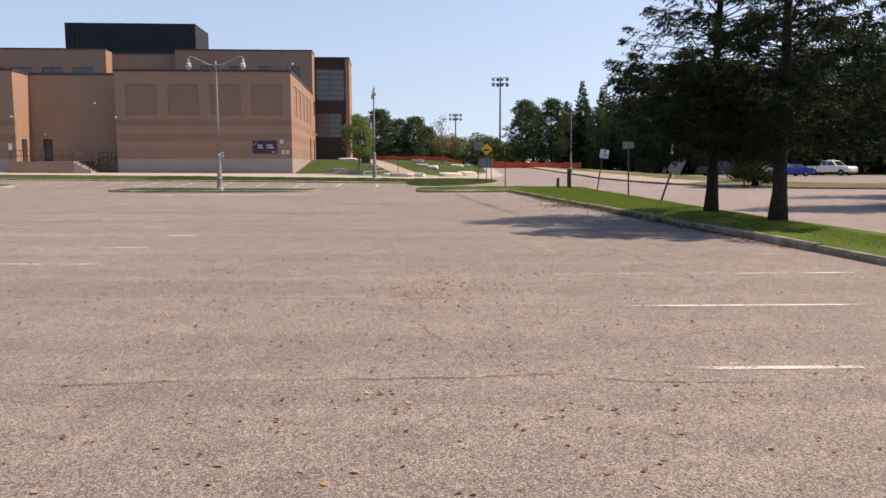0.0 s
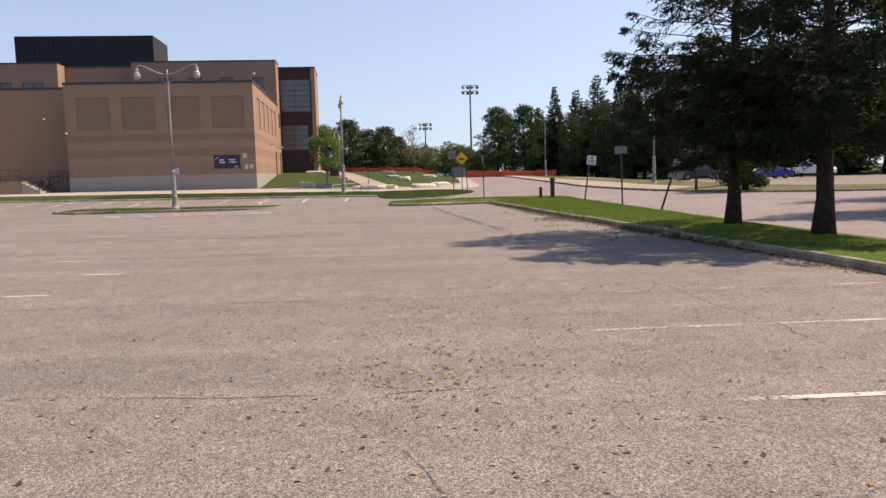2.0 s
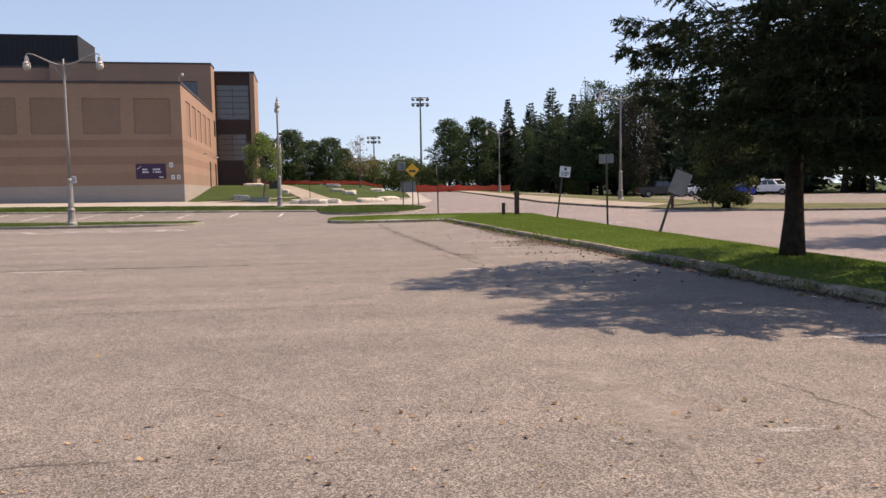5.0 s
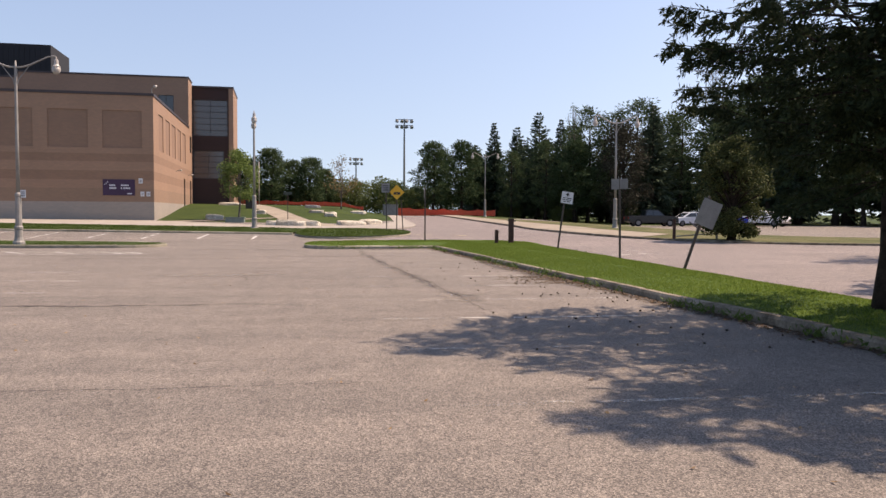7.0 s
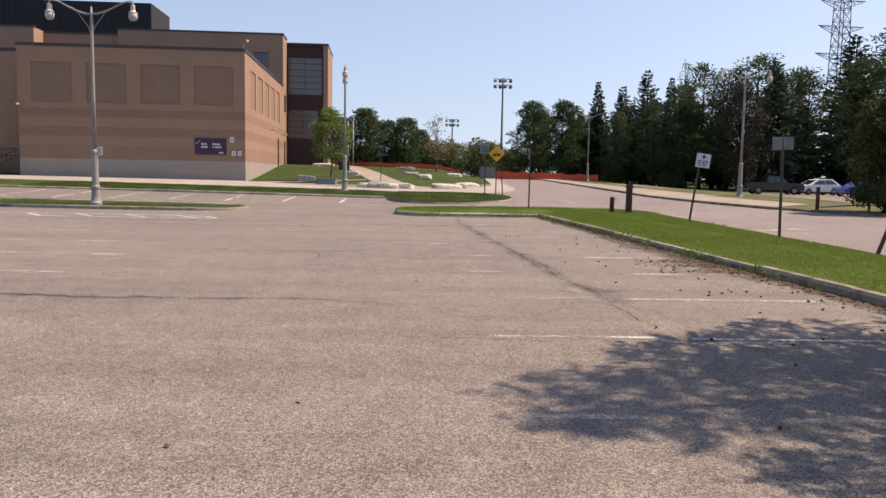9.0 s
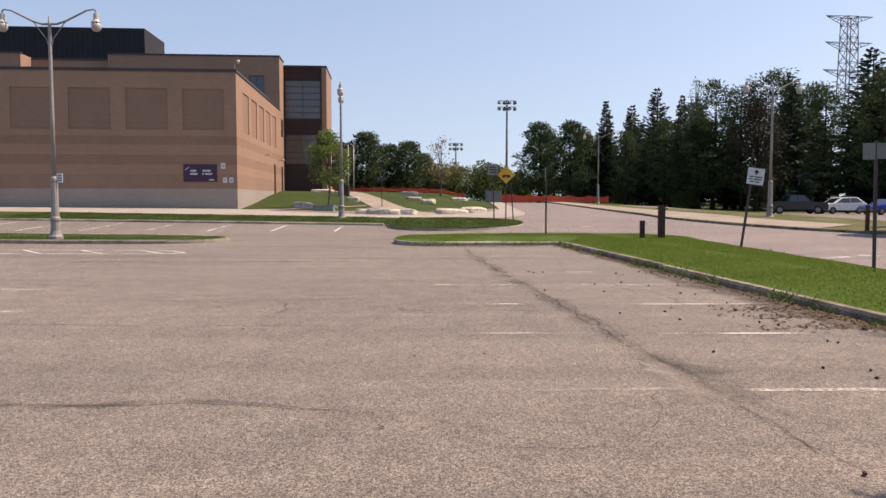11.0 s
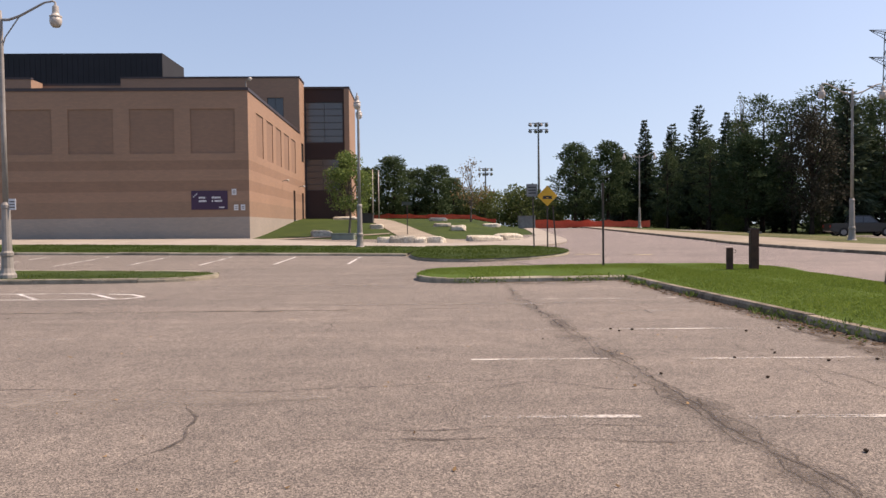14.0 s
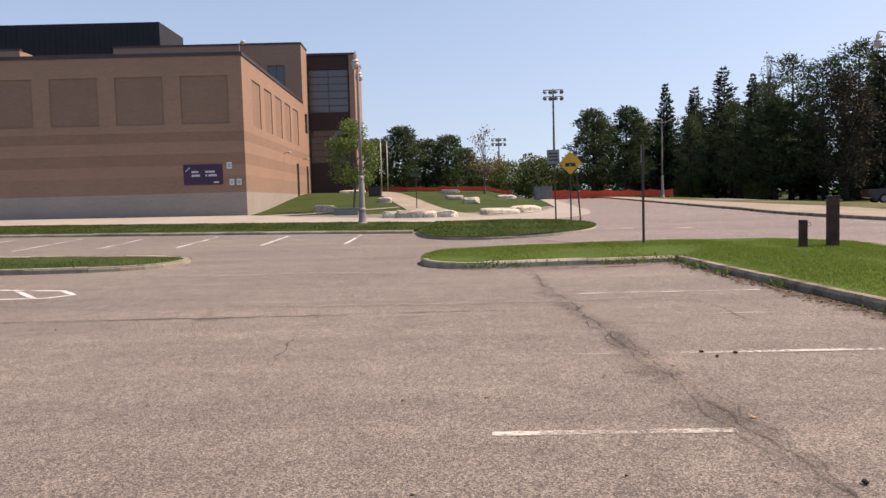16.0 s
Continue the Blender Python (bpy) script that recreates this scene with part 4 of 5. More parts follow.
def fir(m, H, R, clear, seed, label, full=0.9, mat=NEEDLES_HAZED, step=0.4):
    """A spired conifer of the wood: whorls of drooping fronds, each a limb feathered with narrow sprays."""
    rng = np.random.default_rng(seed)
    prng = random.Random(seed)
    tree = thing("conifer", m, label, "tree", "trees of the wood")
    part("trunk", trunk_mesh(H, 0.16 + H * 0.006, prng, sides=6), BARK, tree, smooth_shade=True)
    limbs = ([], [])
    out = []
    z = clear
    while z < H - 0.1:
        f = (z - clear) / (H - clear)
        reach = R * (1 - f) ** full * (0.6 + 0.4 * min(1, 5 * f + 0.15)) * prng.uniform(0.82, 1.1) + 0.15
        for k in range(8 if f < 0.75 else 6):
            a = k * math.tau / 8 + prng.uniform(-0.4, 0.4) + z
            L = reach * prng.uniform(0.6, 1.12)
            tip = -0.28 + 0.75 * f + prng.uniform(-0.12, 0.12)
            n = max(6, int(24 * L / R + 5))
            u = rng.uniform(0.05, 1.0, n)
            r = L * u
            base = np.stack([r * math.cos(a), r * math.sin(a), z + L * (tip * u + 0.14 * u ** 3)], 1)
            side = rng.uniform(-0.95, 0.95, n)
            d = np.stack([np.cos(a + side), np.sin(a + side), tip - 0.2 + rng.normal(0, 0.34, n)], 1)
            out.append(sprays(base, d, (0.36 + 0.26 * L) * (1.15 - 0.5 * u), 0.105, rng, 0.6))
            if k % 2 == 0 and L > 1.0:
                limb(limbs, [(0, 0, z), (L * math.cos(a), L * math.sin(a), z + L * tip)], [0.05, 0.01], 3)
        z += step * prng.uniform(0.75, 1.25)
    tagged(mesh_object("branchwork", *limbs, BARK, tree), kind="stuff")
    quads_mesh("crown", np.concatenate(out), mat, tree)
    return tree


def tall_pine(m, H, R, clear, seed, label, mat=NEEDLES_PINE, tufts=150, per=52):
    """A pine of the wood: a bare lower trunk, uneven limbs and flat tufts of needles, ragged at the top."""
    rng = np.random.default_rng(seed)
    prng = random.Random(seed)
    tree = thing("pine", m, label, "tree", "trees of the wood")
    part("trunk", trunk_mesh(H * 0.97, 0.14 + H * 0.007, prng, 0.5, sides=6), BARK, tree, smooth_shade=True)
    limbs = ([], [])
    out = []
    for k in range(tufts):
        f = (k + prng.random()) / tufts
        a = k * 2.4 + prng.uniform(-0.5, 0.5)
        r = R * (math.sin(math.pi * (0.2 + 0.74 * f)) ** 0.8) * prng.uniform(0.2, 1.1)
        c = np.array([r * math.cos(a), r * math.sin(a), clear + (H - clear) * f])
        if k % 3 == 0:
            limb(limbs, [(0, 0, c[2] - 0.35 * r), (c[0], c[1], c[2])], [0.06, 0.012], 3)
        size = R * prng.uniform(0.16, 0.36)
        v = rng.normal(size=(per, 3))
        v /= np.linalg.norm(v, axis=1, keepdims=True)
        v *= (rng.random(per) ** 0.5)[:, None]
        base = c + v * np.array([size, size, size * 0.5])
        d = v * np.array([1, 1, 0.5]) + np.array([0.5 * math.cos(a), 0.5 * math.sin(a), 0.35]) + rng.normal(0, 0.45, (per, 3))
        out.append(sprays(base, d, 0.38, 0.07, rng))
    tagged(mesh_object("branchwork", *limbs, BARK, tree), kind="stuff")
    quads_mesh("crown", np.concatenate(out), mat, tree)
    return tree


spruce("spruce", pose(7.8, 22.0, 0.2), 10.0, 3.75, 1.75, 11, "tall dark green spruce with drooping limbs on the median", (8, 38, 24, 0.10, 0.014, 0.26), 0.15, NEEDLES, 0.88, 0.68)
spruce("spruce", pose(8.25, 18.5, 0.2), 9.0, 3.2, 1.75, 12, "dark green spruce with a bare lower trunk on the median", (8, 38, 24, 0.10, 0.014, 0.26), 0.165, NEEDLES, 0.88, 0.8)
spruce("spruce", pose(19.5, 27.5, 0.0), 13.5, 4.6, 1.2, 13, "tall spruce shading the road from its far side", (7, 24, 8, 0.24, 0.04, 0.34), 0.24)
spruce("spruce", pose(23.5, 36.5, 0.0), 12.0, 3.6, 1.6, 14, "spruce standing beyond the road", (6, 20, 4, 0.28, 0.05, 0.42), 0.22)
broadleaf("small_pine", pose(20.6, 51.2, 0.08), 5.3, 1.8, 0.45, 21, "small olive-green pine on the far verge", 26000, 0.12, LEAVES_OLIVE, BARK, 0.2, 70, 0.9)

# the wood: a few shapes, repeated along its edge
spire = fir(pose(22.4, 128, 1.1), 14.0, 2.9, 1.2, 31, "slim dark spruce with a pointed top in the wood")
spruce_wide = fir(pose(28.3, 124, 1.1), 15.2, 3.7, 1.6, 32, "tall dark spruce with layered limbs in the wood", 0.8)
ragged = tall_pine(pose(33.9, 118, 0.3), 15.9, 3.7, 2.8, 33, "tall pine with a ragged crown and bare lower trunk", tufts=110)
round_pine = tall_pine(pose(12.4, 122, 1.1), 10.2, 2.7, 1.9, 34, "dense green pine with an uneven crown behind the fence", tufts=130, per=56)
HEIGHT = {spire: 14.0, spruce_wide: 15.2, ragged: 15.9, round_pine: 10.2}


def plant(ob, x, y, tall, wide=1.0, turn=0.0):
    k = tall / HEIGHT[ob]
    return copy_thing(ob, pose(x, y, paved_height(x, y) - 0.05, 0, 0, turn) @ Matrix.Diagonal((k * wide, k * wide, k, 1)))


for ob, x, y, tall, wide, turn in ((round_pine, 16.9, 124, 10.6, 1.05, 80), (round_pine, 14.6, 130, 9.6, 1.0, 200), (round_pine, 19.6, 129, 9.4, 1.0, 30),
                                   (spruce_wide, 25.4, 126, 13.8, 0.95, 70), (spire, 31.0, 122, 14.9, 0.9, 160), (ragged, 36.8, 116, 15.0, 1.1, 140),
                                   (spruce_wide, 40.9, 112, 16.0, 1.15, 220), (ragged, 23.6, 121, 9.6, 1.1, 60), (ragged, 28.0, 119, 11.2, 1.1, 10), (round_pine, 31.5, 116, 11.0, 1.15, 100)):
    plant(ob, x, y, tall, wide, turn)
prng = random.Random(5)
edge = [(22, 140), (27, 132), (33, 122), (41, 116), (50, 111), (58, 106), (66, 98), (74, 88), (80, 76), (85, 62), (88, 48), (88, 34)]
for row, (back, gap) in enumerate(((0, 4.4), (6, 4.6), (12, 5.0))):
    for p in resample(edge, gap):
        if row == 0 and p.x < 40:
            continue
        ob = prng.choice((spire, spruce_wide, spruce_wide, ragged, ragged))
        away = Vector((p.x, p.y - 14, 0)).normalized()
        q = p + away * (back + prng.uniform(-2, 2)) + Vector((prng.uniform(-1.3, 1.3), prng.uniform(-1.3, 1.3), 0))
        tall = float(np.interp(p.x, [20, 28, 40, 60, 90], [11.5, 13.0, 15.8, 21.0, 20.0])) * prng.uniform(0.8, 1.1)
        plant(ob, q.x, q.y, tall, prng.uniform(1.0, 1.3), prng.uniform(0, 360))
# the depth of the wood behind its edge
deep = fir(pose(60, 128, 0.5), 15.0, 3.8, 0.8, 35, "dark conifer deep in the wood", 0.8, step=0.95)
HEIGHT[deep] = 15.0
for back, gap in ((19, 4.6), (26, 5.0)):
    for p in resample(edge, gap):
        away = Vector((p.x, p.y - 14, 0)).normalized()
        q = p + away * (back + prng.uniform(-2, 2))
        plant(deep, q.x, q.y, float(np.interp(p.x, [20, 30, 60], [10.5, 13.0, 16.0])) * prng.uniform(0.85, 1.1), 1.2, prng.uniform(0, 360))
broadleaf("larch", pose(35.4, 108.0, 0.3), 12.2, 3.6, 2.2, 48, "brownish half-dead larch before the wood", 13000, 0.2, LEAVES_BROWN, BARK, 0.2, 60, 1.5, 0.4)
broadleaf("birch", pose(33.2, 123.0, 0.6), 16.6, 1.7, 8.0, 49, "thin pale half-bare tree rising among the conifers", 700, 0.2, LEAVES_LIGHT, BARK_GREY, 0.12, 40, 1.3, 0.4)
# a low belt of far trees closes the view beyond the fields
far_tree = broadleaf("far_tree", pose(-30, 232, 1.2), 7.5, 5.2, 0.6, 50, "low dark green tree in the distant belt beyond the fields", 2600, 0.6, LEAVES, BARK, 0.2, 40)
tagged(far_tree, group="trees of the distant belt")
for k in range(26):
    x = -58 + 6.2 * k + prng.uniform(-2, 2)
    sc = prng.uniform(0.72, 1.15)
    copy_thing(far_tree, pose(x, 236 + prng.uniform(-8, 10), 1.15, 0, 0, prng.uniform(0, 360)) @ Matrix.Diagonal((sc, sc, sc, 1)))
# pines and shrubs on the rise beyond the lawn
lawn_pine = tall_pine(pose(-10.05, 120, land_height(-10.05, 120)), 7.4, 2.7, 1.0, 43, "dark green pine with an uneven crown beyond the lawn", tufts=110, per=60)
tagged(lawn_pine, group="pines beyond the lawn")
for x, y, k, r in ((-13.6, 124, 0.86, 40), (-7.6, 124, 0.84, 110), (-4.8, 122, 0.88, 200), (-2.9, 127, 0.72, 20), (-19, 126, 0.9, 300), (-27, 130, 1.0, 80)):
    copy_thing(lawn_pine, pose(x, y, land_height(x, y), 0, 0, r) @ Matrix.Diagonal((k * 1.1, k * 1.1, k, 1)))
d = broadleaf("shrub", pose(5.6, 121, 1.2), 5.0, 4.0, 0.4, 44, "wide rounded olive-green shrub by the road's end", 7000, 0.26, LEAVES_LIGHT, trunk_r=0.12, clumps=44, stretch=0.9)
for x, y, s, r in ((1.2, 128, 0.85, 60), (-1.8, 133, 0.8, 150), (9.5, 132, 0.8, 250), (24, 124, 0.5, 10), (30, 117, 0.45, 90), (38, 112, 0.45, 170)):
    copy_thing(d, pose(x, y, land_height(x, y), 0, 0, r) @ Matrix.Diagonal((s, s, s, 1)))
broadleaf("young_tree", pose(-8.6, 77.5, land_height(-8.6, 77.5)), 5.5, 1.55, 2.0, 45, "young light green tree staked in the lawn by the tower", 7600, 0.14, LEAVES_YOUNG, trunk_r=0.07, clumps=46, stretch=1.2, sparse=0.3)
broadleaf("young_tree", pose(-0.4, 96, land_height(-0.4, 96)), 5.6, 1.9, 1.5, 46, "young half-bare reddish tree in the lawn", 420, 0.2, LEAVES_DRY, trunk_r=0.06, clumps=34, stretch=1.2)


# ---- street lamps ----
def street_lamp(m, label, height=7.55, arm=1.62):
    """A tapered steel post with two curved arms and hanging globe lamps."""
    ob = thing("street_lamp", m, label, "street lamp", "street lamps")
    part("base", lathe([(0.24, 0), (0.24, 0.1), (0.2, 0.16), (0.165, 0.3), (0.155, 0.62), (0.175, 0.66), (0.175, 0.74), (0.135, 0.8), (0.115, 2.0), (0.13, 2.04), (0.13, 2.12), (0.085, 2.2)], 12), GALV, ob)
    part("pole", tube([(0, 0, 2.15), (0, 0, 4.5), (0, 0, height - 0.2), (0, 0, height + 0.15)], [0.078, 0.068, 0.055, 0.03], 12), GALV, ob, smooth_shade=True)
    for s in (-1, 1):
        pts = [(s * x * arm, 0, height - 0.12 + z) for x, z in ((0.0, 0.0), (0.15, 0.0), (0.35, 0.1), (0.6, 0.3), (0.8, 0.46), (0.95, 0.5), (1.0, 0.46))]
        part("arm", tube(pts, [0.04, 0.04, 0.038, 0.034, 0.03, 0.028, 0.026], 8), GALV, ob, smooth_shade=True)
        part("bracket", tube([(s * 0.05, 0, height - 0.85), (s * 0.12, 0, height - 0.62), (s * 0.36, 0, height - 0.3), (s * 0.58, 0, height + 0.0)], [0.018] * 4, 6), GALV, ob)
        x = s * arm
        head = part("lamp_housing", lathe([(0.03, 0.38), (0.035, 0.3), (0.085, 0.28), (0.095, 0.08), (0.13, 0.02), (0.17, 0.0), (0.17, -0.03), (0.12, -0.035)][::-1], 14), LAMP_HEAD, ob)
        head.location = (x, 0, height - 0.05)
        globe = part("globe", lathe([(0.02, -0.33), (0.1, -0.31), (0.15, -0.24), (0.17, -0.14), (0.155, -0.035)], 14), LAMP_HEAD, ob, "frosted globe", True)
        globe.location = (x, 0, height - 0.05)
    return ob


l1 = street_lamp(pose(-13.58, 46.67, 0.11), "grey steel street lamp with two curved arms on an island")
notice = box_part("notice", (0.1, 0.31, -0.03, -0.015, 1.98, 2.3), SIGN_WHITE, l1, "small white notice plate")
for k in range(3):
    box_part("bar", (0.13, 0.28, -0.034, -0.03, 2.04 + 0.08 * k, 2.07 + 0.08 * k), SIGN_BLACK, notice)
street_lamp(pose(-5.62, 62.28, 0.40, 0, 0, 97), "grey steel street lamp seen edge-on at the grass strip", 6.9)
street_lamp(pose(18.9, 64.57, 0.42, 0, 0, 8), "grey steel street lamp with two curved arms on the verge")
street_lamp(pose(17.33, 107.4, 1.0, 0, 0, 5), "distant grey steel street lamp beside the road", 7.6)


# ---- floodlight masts and pylon ----
def flood_mast(m, height, label, heads=4):
    ob = thing("floodlight_mast", m, label, "floodlight", "floodlight masts")
    part("mast", tube([(0, 0, 0), (0, 0, height)], [0.26, 0.13], 10), GALV_DARK, ob)
    for j in range(2):
        z = height - 0.15 - 1.1 * j
        box_part("crossarm", (-1.7, 1.7, -0.06, 0.06, z - 0.06, z + 0.06), GALV_DARK, ob)
        for i in range(heads):
            x = -1.45 + 2.9 * i / (heads - 1)
            h = part("floodlight", lathe([(0.08, 0.42), (0.28, 0.3), (0.36, 0.0), (0.32, -0.02)][::-1], 10), GALV, ob)
            h.matrix_local = pose(x, 0.1, z - 0.42, -40 if i % 2 else 35, 20 if i < 2 else -20, 0)
    return ob


flood_mast(pose(11.3, 162, 1.2), 18.3, "tall floodlight mast with two rows of lamps")
flood_mast(pose(2.7, 212, 1.2), 14.2, "distant floodlight mast with two rows of lamps")
pylon = thing("pylon", pose(98.9, 212.8, 0, 0, 0, 8), "tall steel lattice transmission pylon above the wood", "pylon")
half = lambda z: float(np.interp(z, [0, 26, 46], [4.6, 1.7, 1.35]))
for sx, sy in ((-1, -1), (1, -1), (1, 1), (-1, 1)):
    part("leg", tube([(sx * half(z), sy * half(z), z) for z in (0, 26, 46)], [0.16, 0.14, 0.11], 5), GALV_DARK, pylon)
lattice = bmesh.new()


def strut(bm, a, b, r):
    t = tube([a, b], [r, r], 4)
    me = bpy.data.meshes.new("strut_tmp")
    t.to_mesh(me)
    t.free()
    bm.from_mesh(me)
    bpy.data.meshes.remove(me)


zz = [0, 7, 13, 18, 22, 26, 29, 32, 35, 38, 41, 44, 46]
for z0, z1 in zip(zz, zz[1:]):
    for k in range(4):
        c = ((-1, -1), (1, -1), (1, 1), (-1, 1))
        a, b = c[k], c[(k + 1) % 4]
        p = [(s[0] * half(z), s[1] * half(z), z) for z in (z0, z1) for s in (a, b)]
        strut(lattice, p[0], p[3], 0.07)
        strut(lattice, p[1], p[2], 0.07)
        strut(lattice, p[2], p[3], 0.07)
part("lattice", lattice, GALV_DARK, pylon)
for z, w in ((46, 6.2), (39.7, 6.2), (33, 6.6)):
    for s in (-1, 1):
        bm = bmesh.new()
        for y in (-1.2, 1.2):
            strut(bm, (0, y, z), (s * w, 0, z + 0.2), 0.09)
            strut(bm, (s * 1.3, y, z - 1.6), (s * w, 0, z + 0.2), 0.08)
            for f in (0.3, 0.55, 0.8):
                strut(bm, (s * w * f, y * (1 - f), z), (s * (1.3 + (w - 1.3) * f), y * (1 - f), z - 1.6 * (1 - f)), 0.05)
        part("crossarm", bm, GALV_DARK, pylon)


# ---- signs and posts ----
def sign_post(m, height, label, lean=(0, 0), r=0.03, mat=POST_STEEL):
    ob = thing("sign", m @ pose(0, 0, 0, lean[0], lean[1], 0), label, "sign", "signs")
    bm = bmesh.new()
    add_box(bm, -r, r, -r * 0.7, r * 0.7, -0.25, height, 0.006)
    part("post", bm, mat, ob)
    return ob


def plate(parent, x0, x1, z0, z1, mat, label, y=-0.035, m=None):
    bm = bmesh.new()
    add_box(bm, x0, x1, y - 0.004, y, z0, z1)
    ob = part("plate", bm, mat, parent, label)
    if m is not None:
        ob.matrix_local = m
    return ob


s1 = sign_post(pose(8.05, 40.37, 0.14), 2.28, "leaning white notice with black arrow on a steel post", (0, 7.5))
p = plate(s1, -0.14, 0.31, 1.8, 2.24, SIGN_WHITE, "white plate", -0.03)
bm = bmesh.new()
add_box(bm, 0.065, 0.115, -0.0385, -0.0355, 2.07, 2.13)
v = [bm.verts.new(c) for c in ((0.01, -0.038, 2.12), (0.17, -0.038, 2.12), (0.09, -0.038, 2.21))]
bm.faces.new(v)
part("arrow", bm, SIGN_BLACK, p)
for k, (a, b) in enumerate(((-0.08, 0.26), (-0.09, 0.25), (-0.05, 0.2))):
    for a2, b2 in ((a, a + 0.1), (a + 0.13, b)):
        box_part("bar", (a2, b2, -0.0385, -0.035, 1.99 - 0.065 * k, 2.02 - 0.065 * k), SIGN_BLACK, p)
s2 = sign_post(pose(8.27, 34.24, 0.12), 2.5, "steel post with the grey back of a double sign plate", (0, -1))
plate(s2, -0.27, -0.03, 2.15, 2.46, PLATE_BACK, "grey sign back")
plate(s2, -0.01, 0.23, 2.16, 2.46, PLATE_BACK, "grey sign back", -0.045)
s3 = sign_post(pose(8.86, 31.08, 0.1), 2.0, "bent steel post with a crooked grey sign back", (4, 17), 0.035)
plate(s3, -0.27, 0.27, 1.22, 1.92, PLATE_BACK, "dull grey sign back", -0.04, pose(0, 0, 0, 0, 4, 0))
s4 = sign_post(pose(3.85, 48.47, 0.1), 2.62, "thin steel post with a narrow plate seen edge-on")
box_part("plate", (-0.045, -0.035, -0.16, 0.16, 2.15, 2.6), PLATE_BACK, s4, "sign plate", m=pose(0, 0, 0, 0, 0, -9))
w1 = sign_post(pose(3.3, 60.6, 0.42), 2.85, "yellow diamond warning sign on a steel post")
dm = plate(w1, -0.33, 0.33, -0.33, 0.33, SIGN_YELLOW, "yellow diamond plate", 0, pose(0, -0.045, 2.38, 0, 45, 0))
for a, b, c, d in ((-0.2, -0.04, -0.06, 0.04), (0.04, 0.2, -0.06, 0.04), (-0.05, 0.05, -0.02, 0.05), (-0.22, 0.22, -0.1, -0.06)):
    box_part("symbol", (a, b, -0.055, -0.052, 2.34 + c, 2.34 + d), SIGN_BLACK, w1)
w2 = sign_post(pose(2.65, 60.2, 0.42), 2.95, "steel post with a grey and white regulation sign", (0, -1))
pl = plate(w2, -0.28, 0.22, 2.35, 2.92, PLATE_BACK, "pale sign plate")
for k in range(3):
    box_part("bar", (-0.2, 0.14, -0.0425, -0.039, 2.48 + 0.13 * k, 2.53 + 0.13 * k), SIGN_BLACK, pl)
sign_post(pose(3.72, 60.9, 0.42), 1.95, "bare leaning steel sign post", (0, -4))
g = sign_post(pose(-4.8, 79.6, land_height(-4.8, 79.6)), 2.35, "small dark direction sign by the footpath")
plate(g, -0.36, 0.36, 2.12, 2.35, SIGN_GREEN, "dark green plate")

for x, y, w, h, name in ((7.46, 45.94, 0.105, 1.08, "tall dark red timber post with a steel latch"), (6.78, 45.83, 0.075, 0.6, "short dark red timber post with a hasp")):
    b = thing("bollard", pose(x, y, 0.2), name, "bollard", "gate posts")
    bm = bmesh.new()
    add_box(bm, -w, w, -w, w, -0.3, h, 0.012)
    part("post", bm, RUSTWOOD, b)
    if h > 1:
        box_part("cap", (-w - 0.01, w + 0.01, -w - 0.01, w + 0.01, h, h + 0.03), COPING, b)
        box_part("latch", (w, w + 0.1, -0.02, 0.02, h - 0.12, h - 0.06), GALV_DARK, b)
        box_part("latch", (-w - 0.06, -w, -0.02, 0.02, h - 0.1, h - 0.05), GALV_DARK, b)
    else:
        part("hasp", tube([(w + 0.05 + 0.045 * math.cos(t), 0, h - 0.1 + 0.045 * math.sin(t)) for t in np.linspace(0, 6.2, 9)], [0.008] * 9, 5), GALV_DARK, b)

for x, y in ((-10.42, 104.0), (-10.0, 105.5)):
    pole = thing("flagpole", pose(x, y, land_height(x, y)), "slim pale steel flagpole on the lawn", "flagpole", "flagpoles")
    part("pole", tube([(0, 0, -0.2), (0, 0, 4.9)], [0.07, 0.045], 10), LAMP_HEAD, pole, smooth_shade=True)
    part("finial", lathe([(0.02, 4.88), (0.08, 4.94), (0.08, 5.0), (0.02, 5.06)], 10), LAMP_HEAD, pole)

gate = thing("swing_barrier", pose(19.4, 52.0, 0.12), "pale bent steel tube barrier resting on the verge", "barrier")
part("rail", tube([(-0.8, 0, 1.0), (0.0, 0, 0.45), (0.75, 0, 0.35), (0.2, 0, 0.95)], [0.035] * 4, 8), GALV, gate, smooth_shade=True)
part("rail", tube([(-1.6, 0, 0.2), (-0.2, 0, 0.32), (0.75, 0, 0.35)], [0.03] * 3, 8), GALV, gate)
part("post", tube([(-1.65, 0, -0.3), (-1.65, 0, 1.15)], [0.09, 0.09], 8), RUSTWOOD, gate)
part("post", tube([(0.78, 0, -0.3), (0.78, 0, 0.5)], [0.06, 0.06], 8), GALV_DARK, gate)


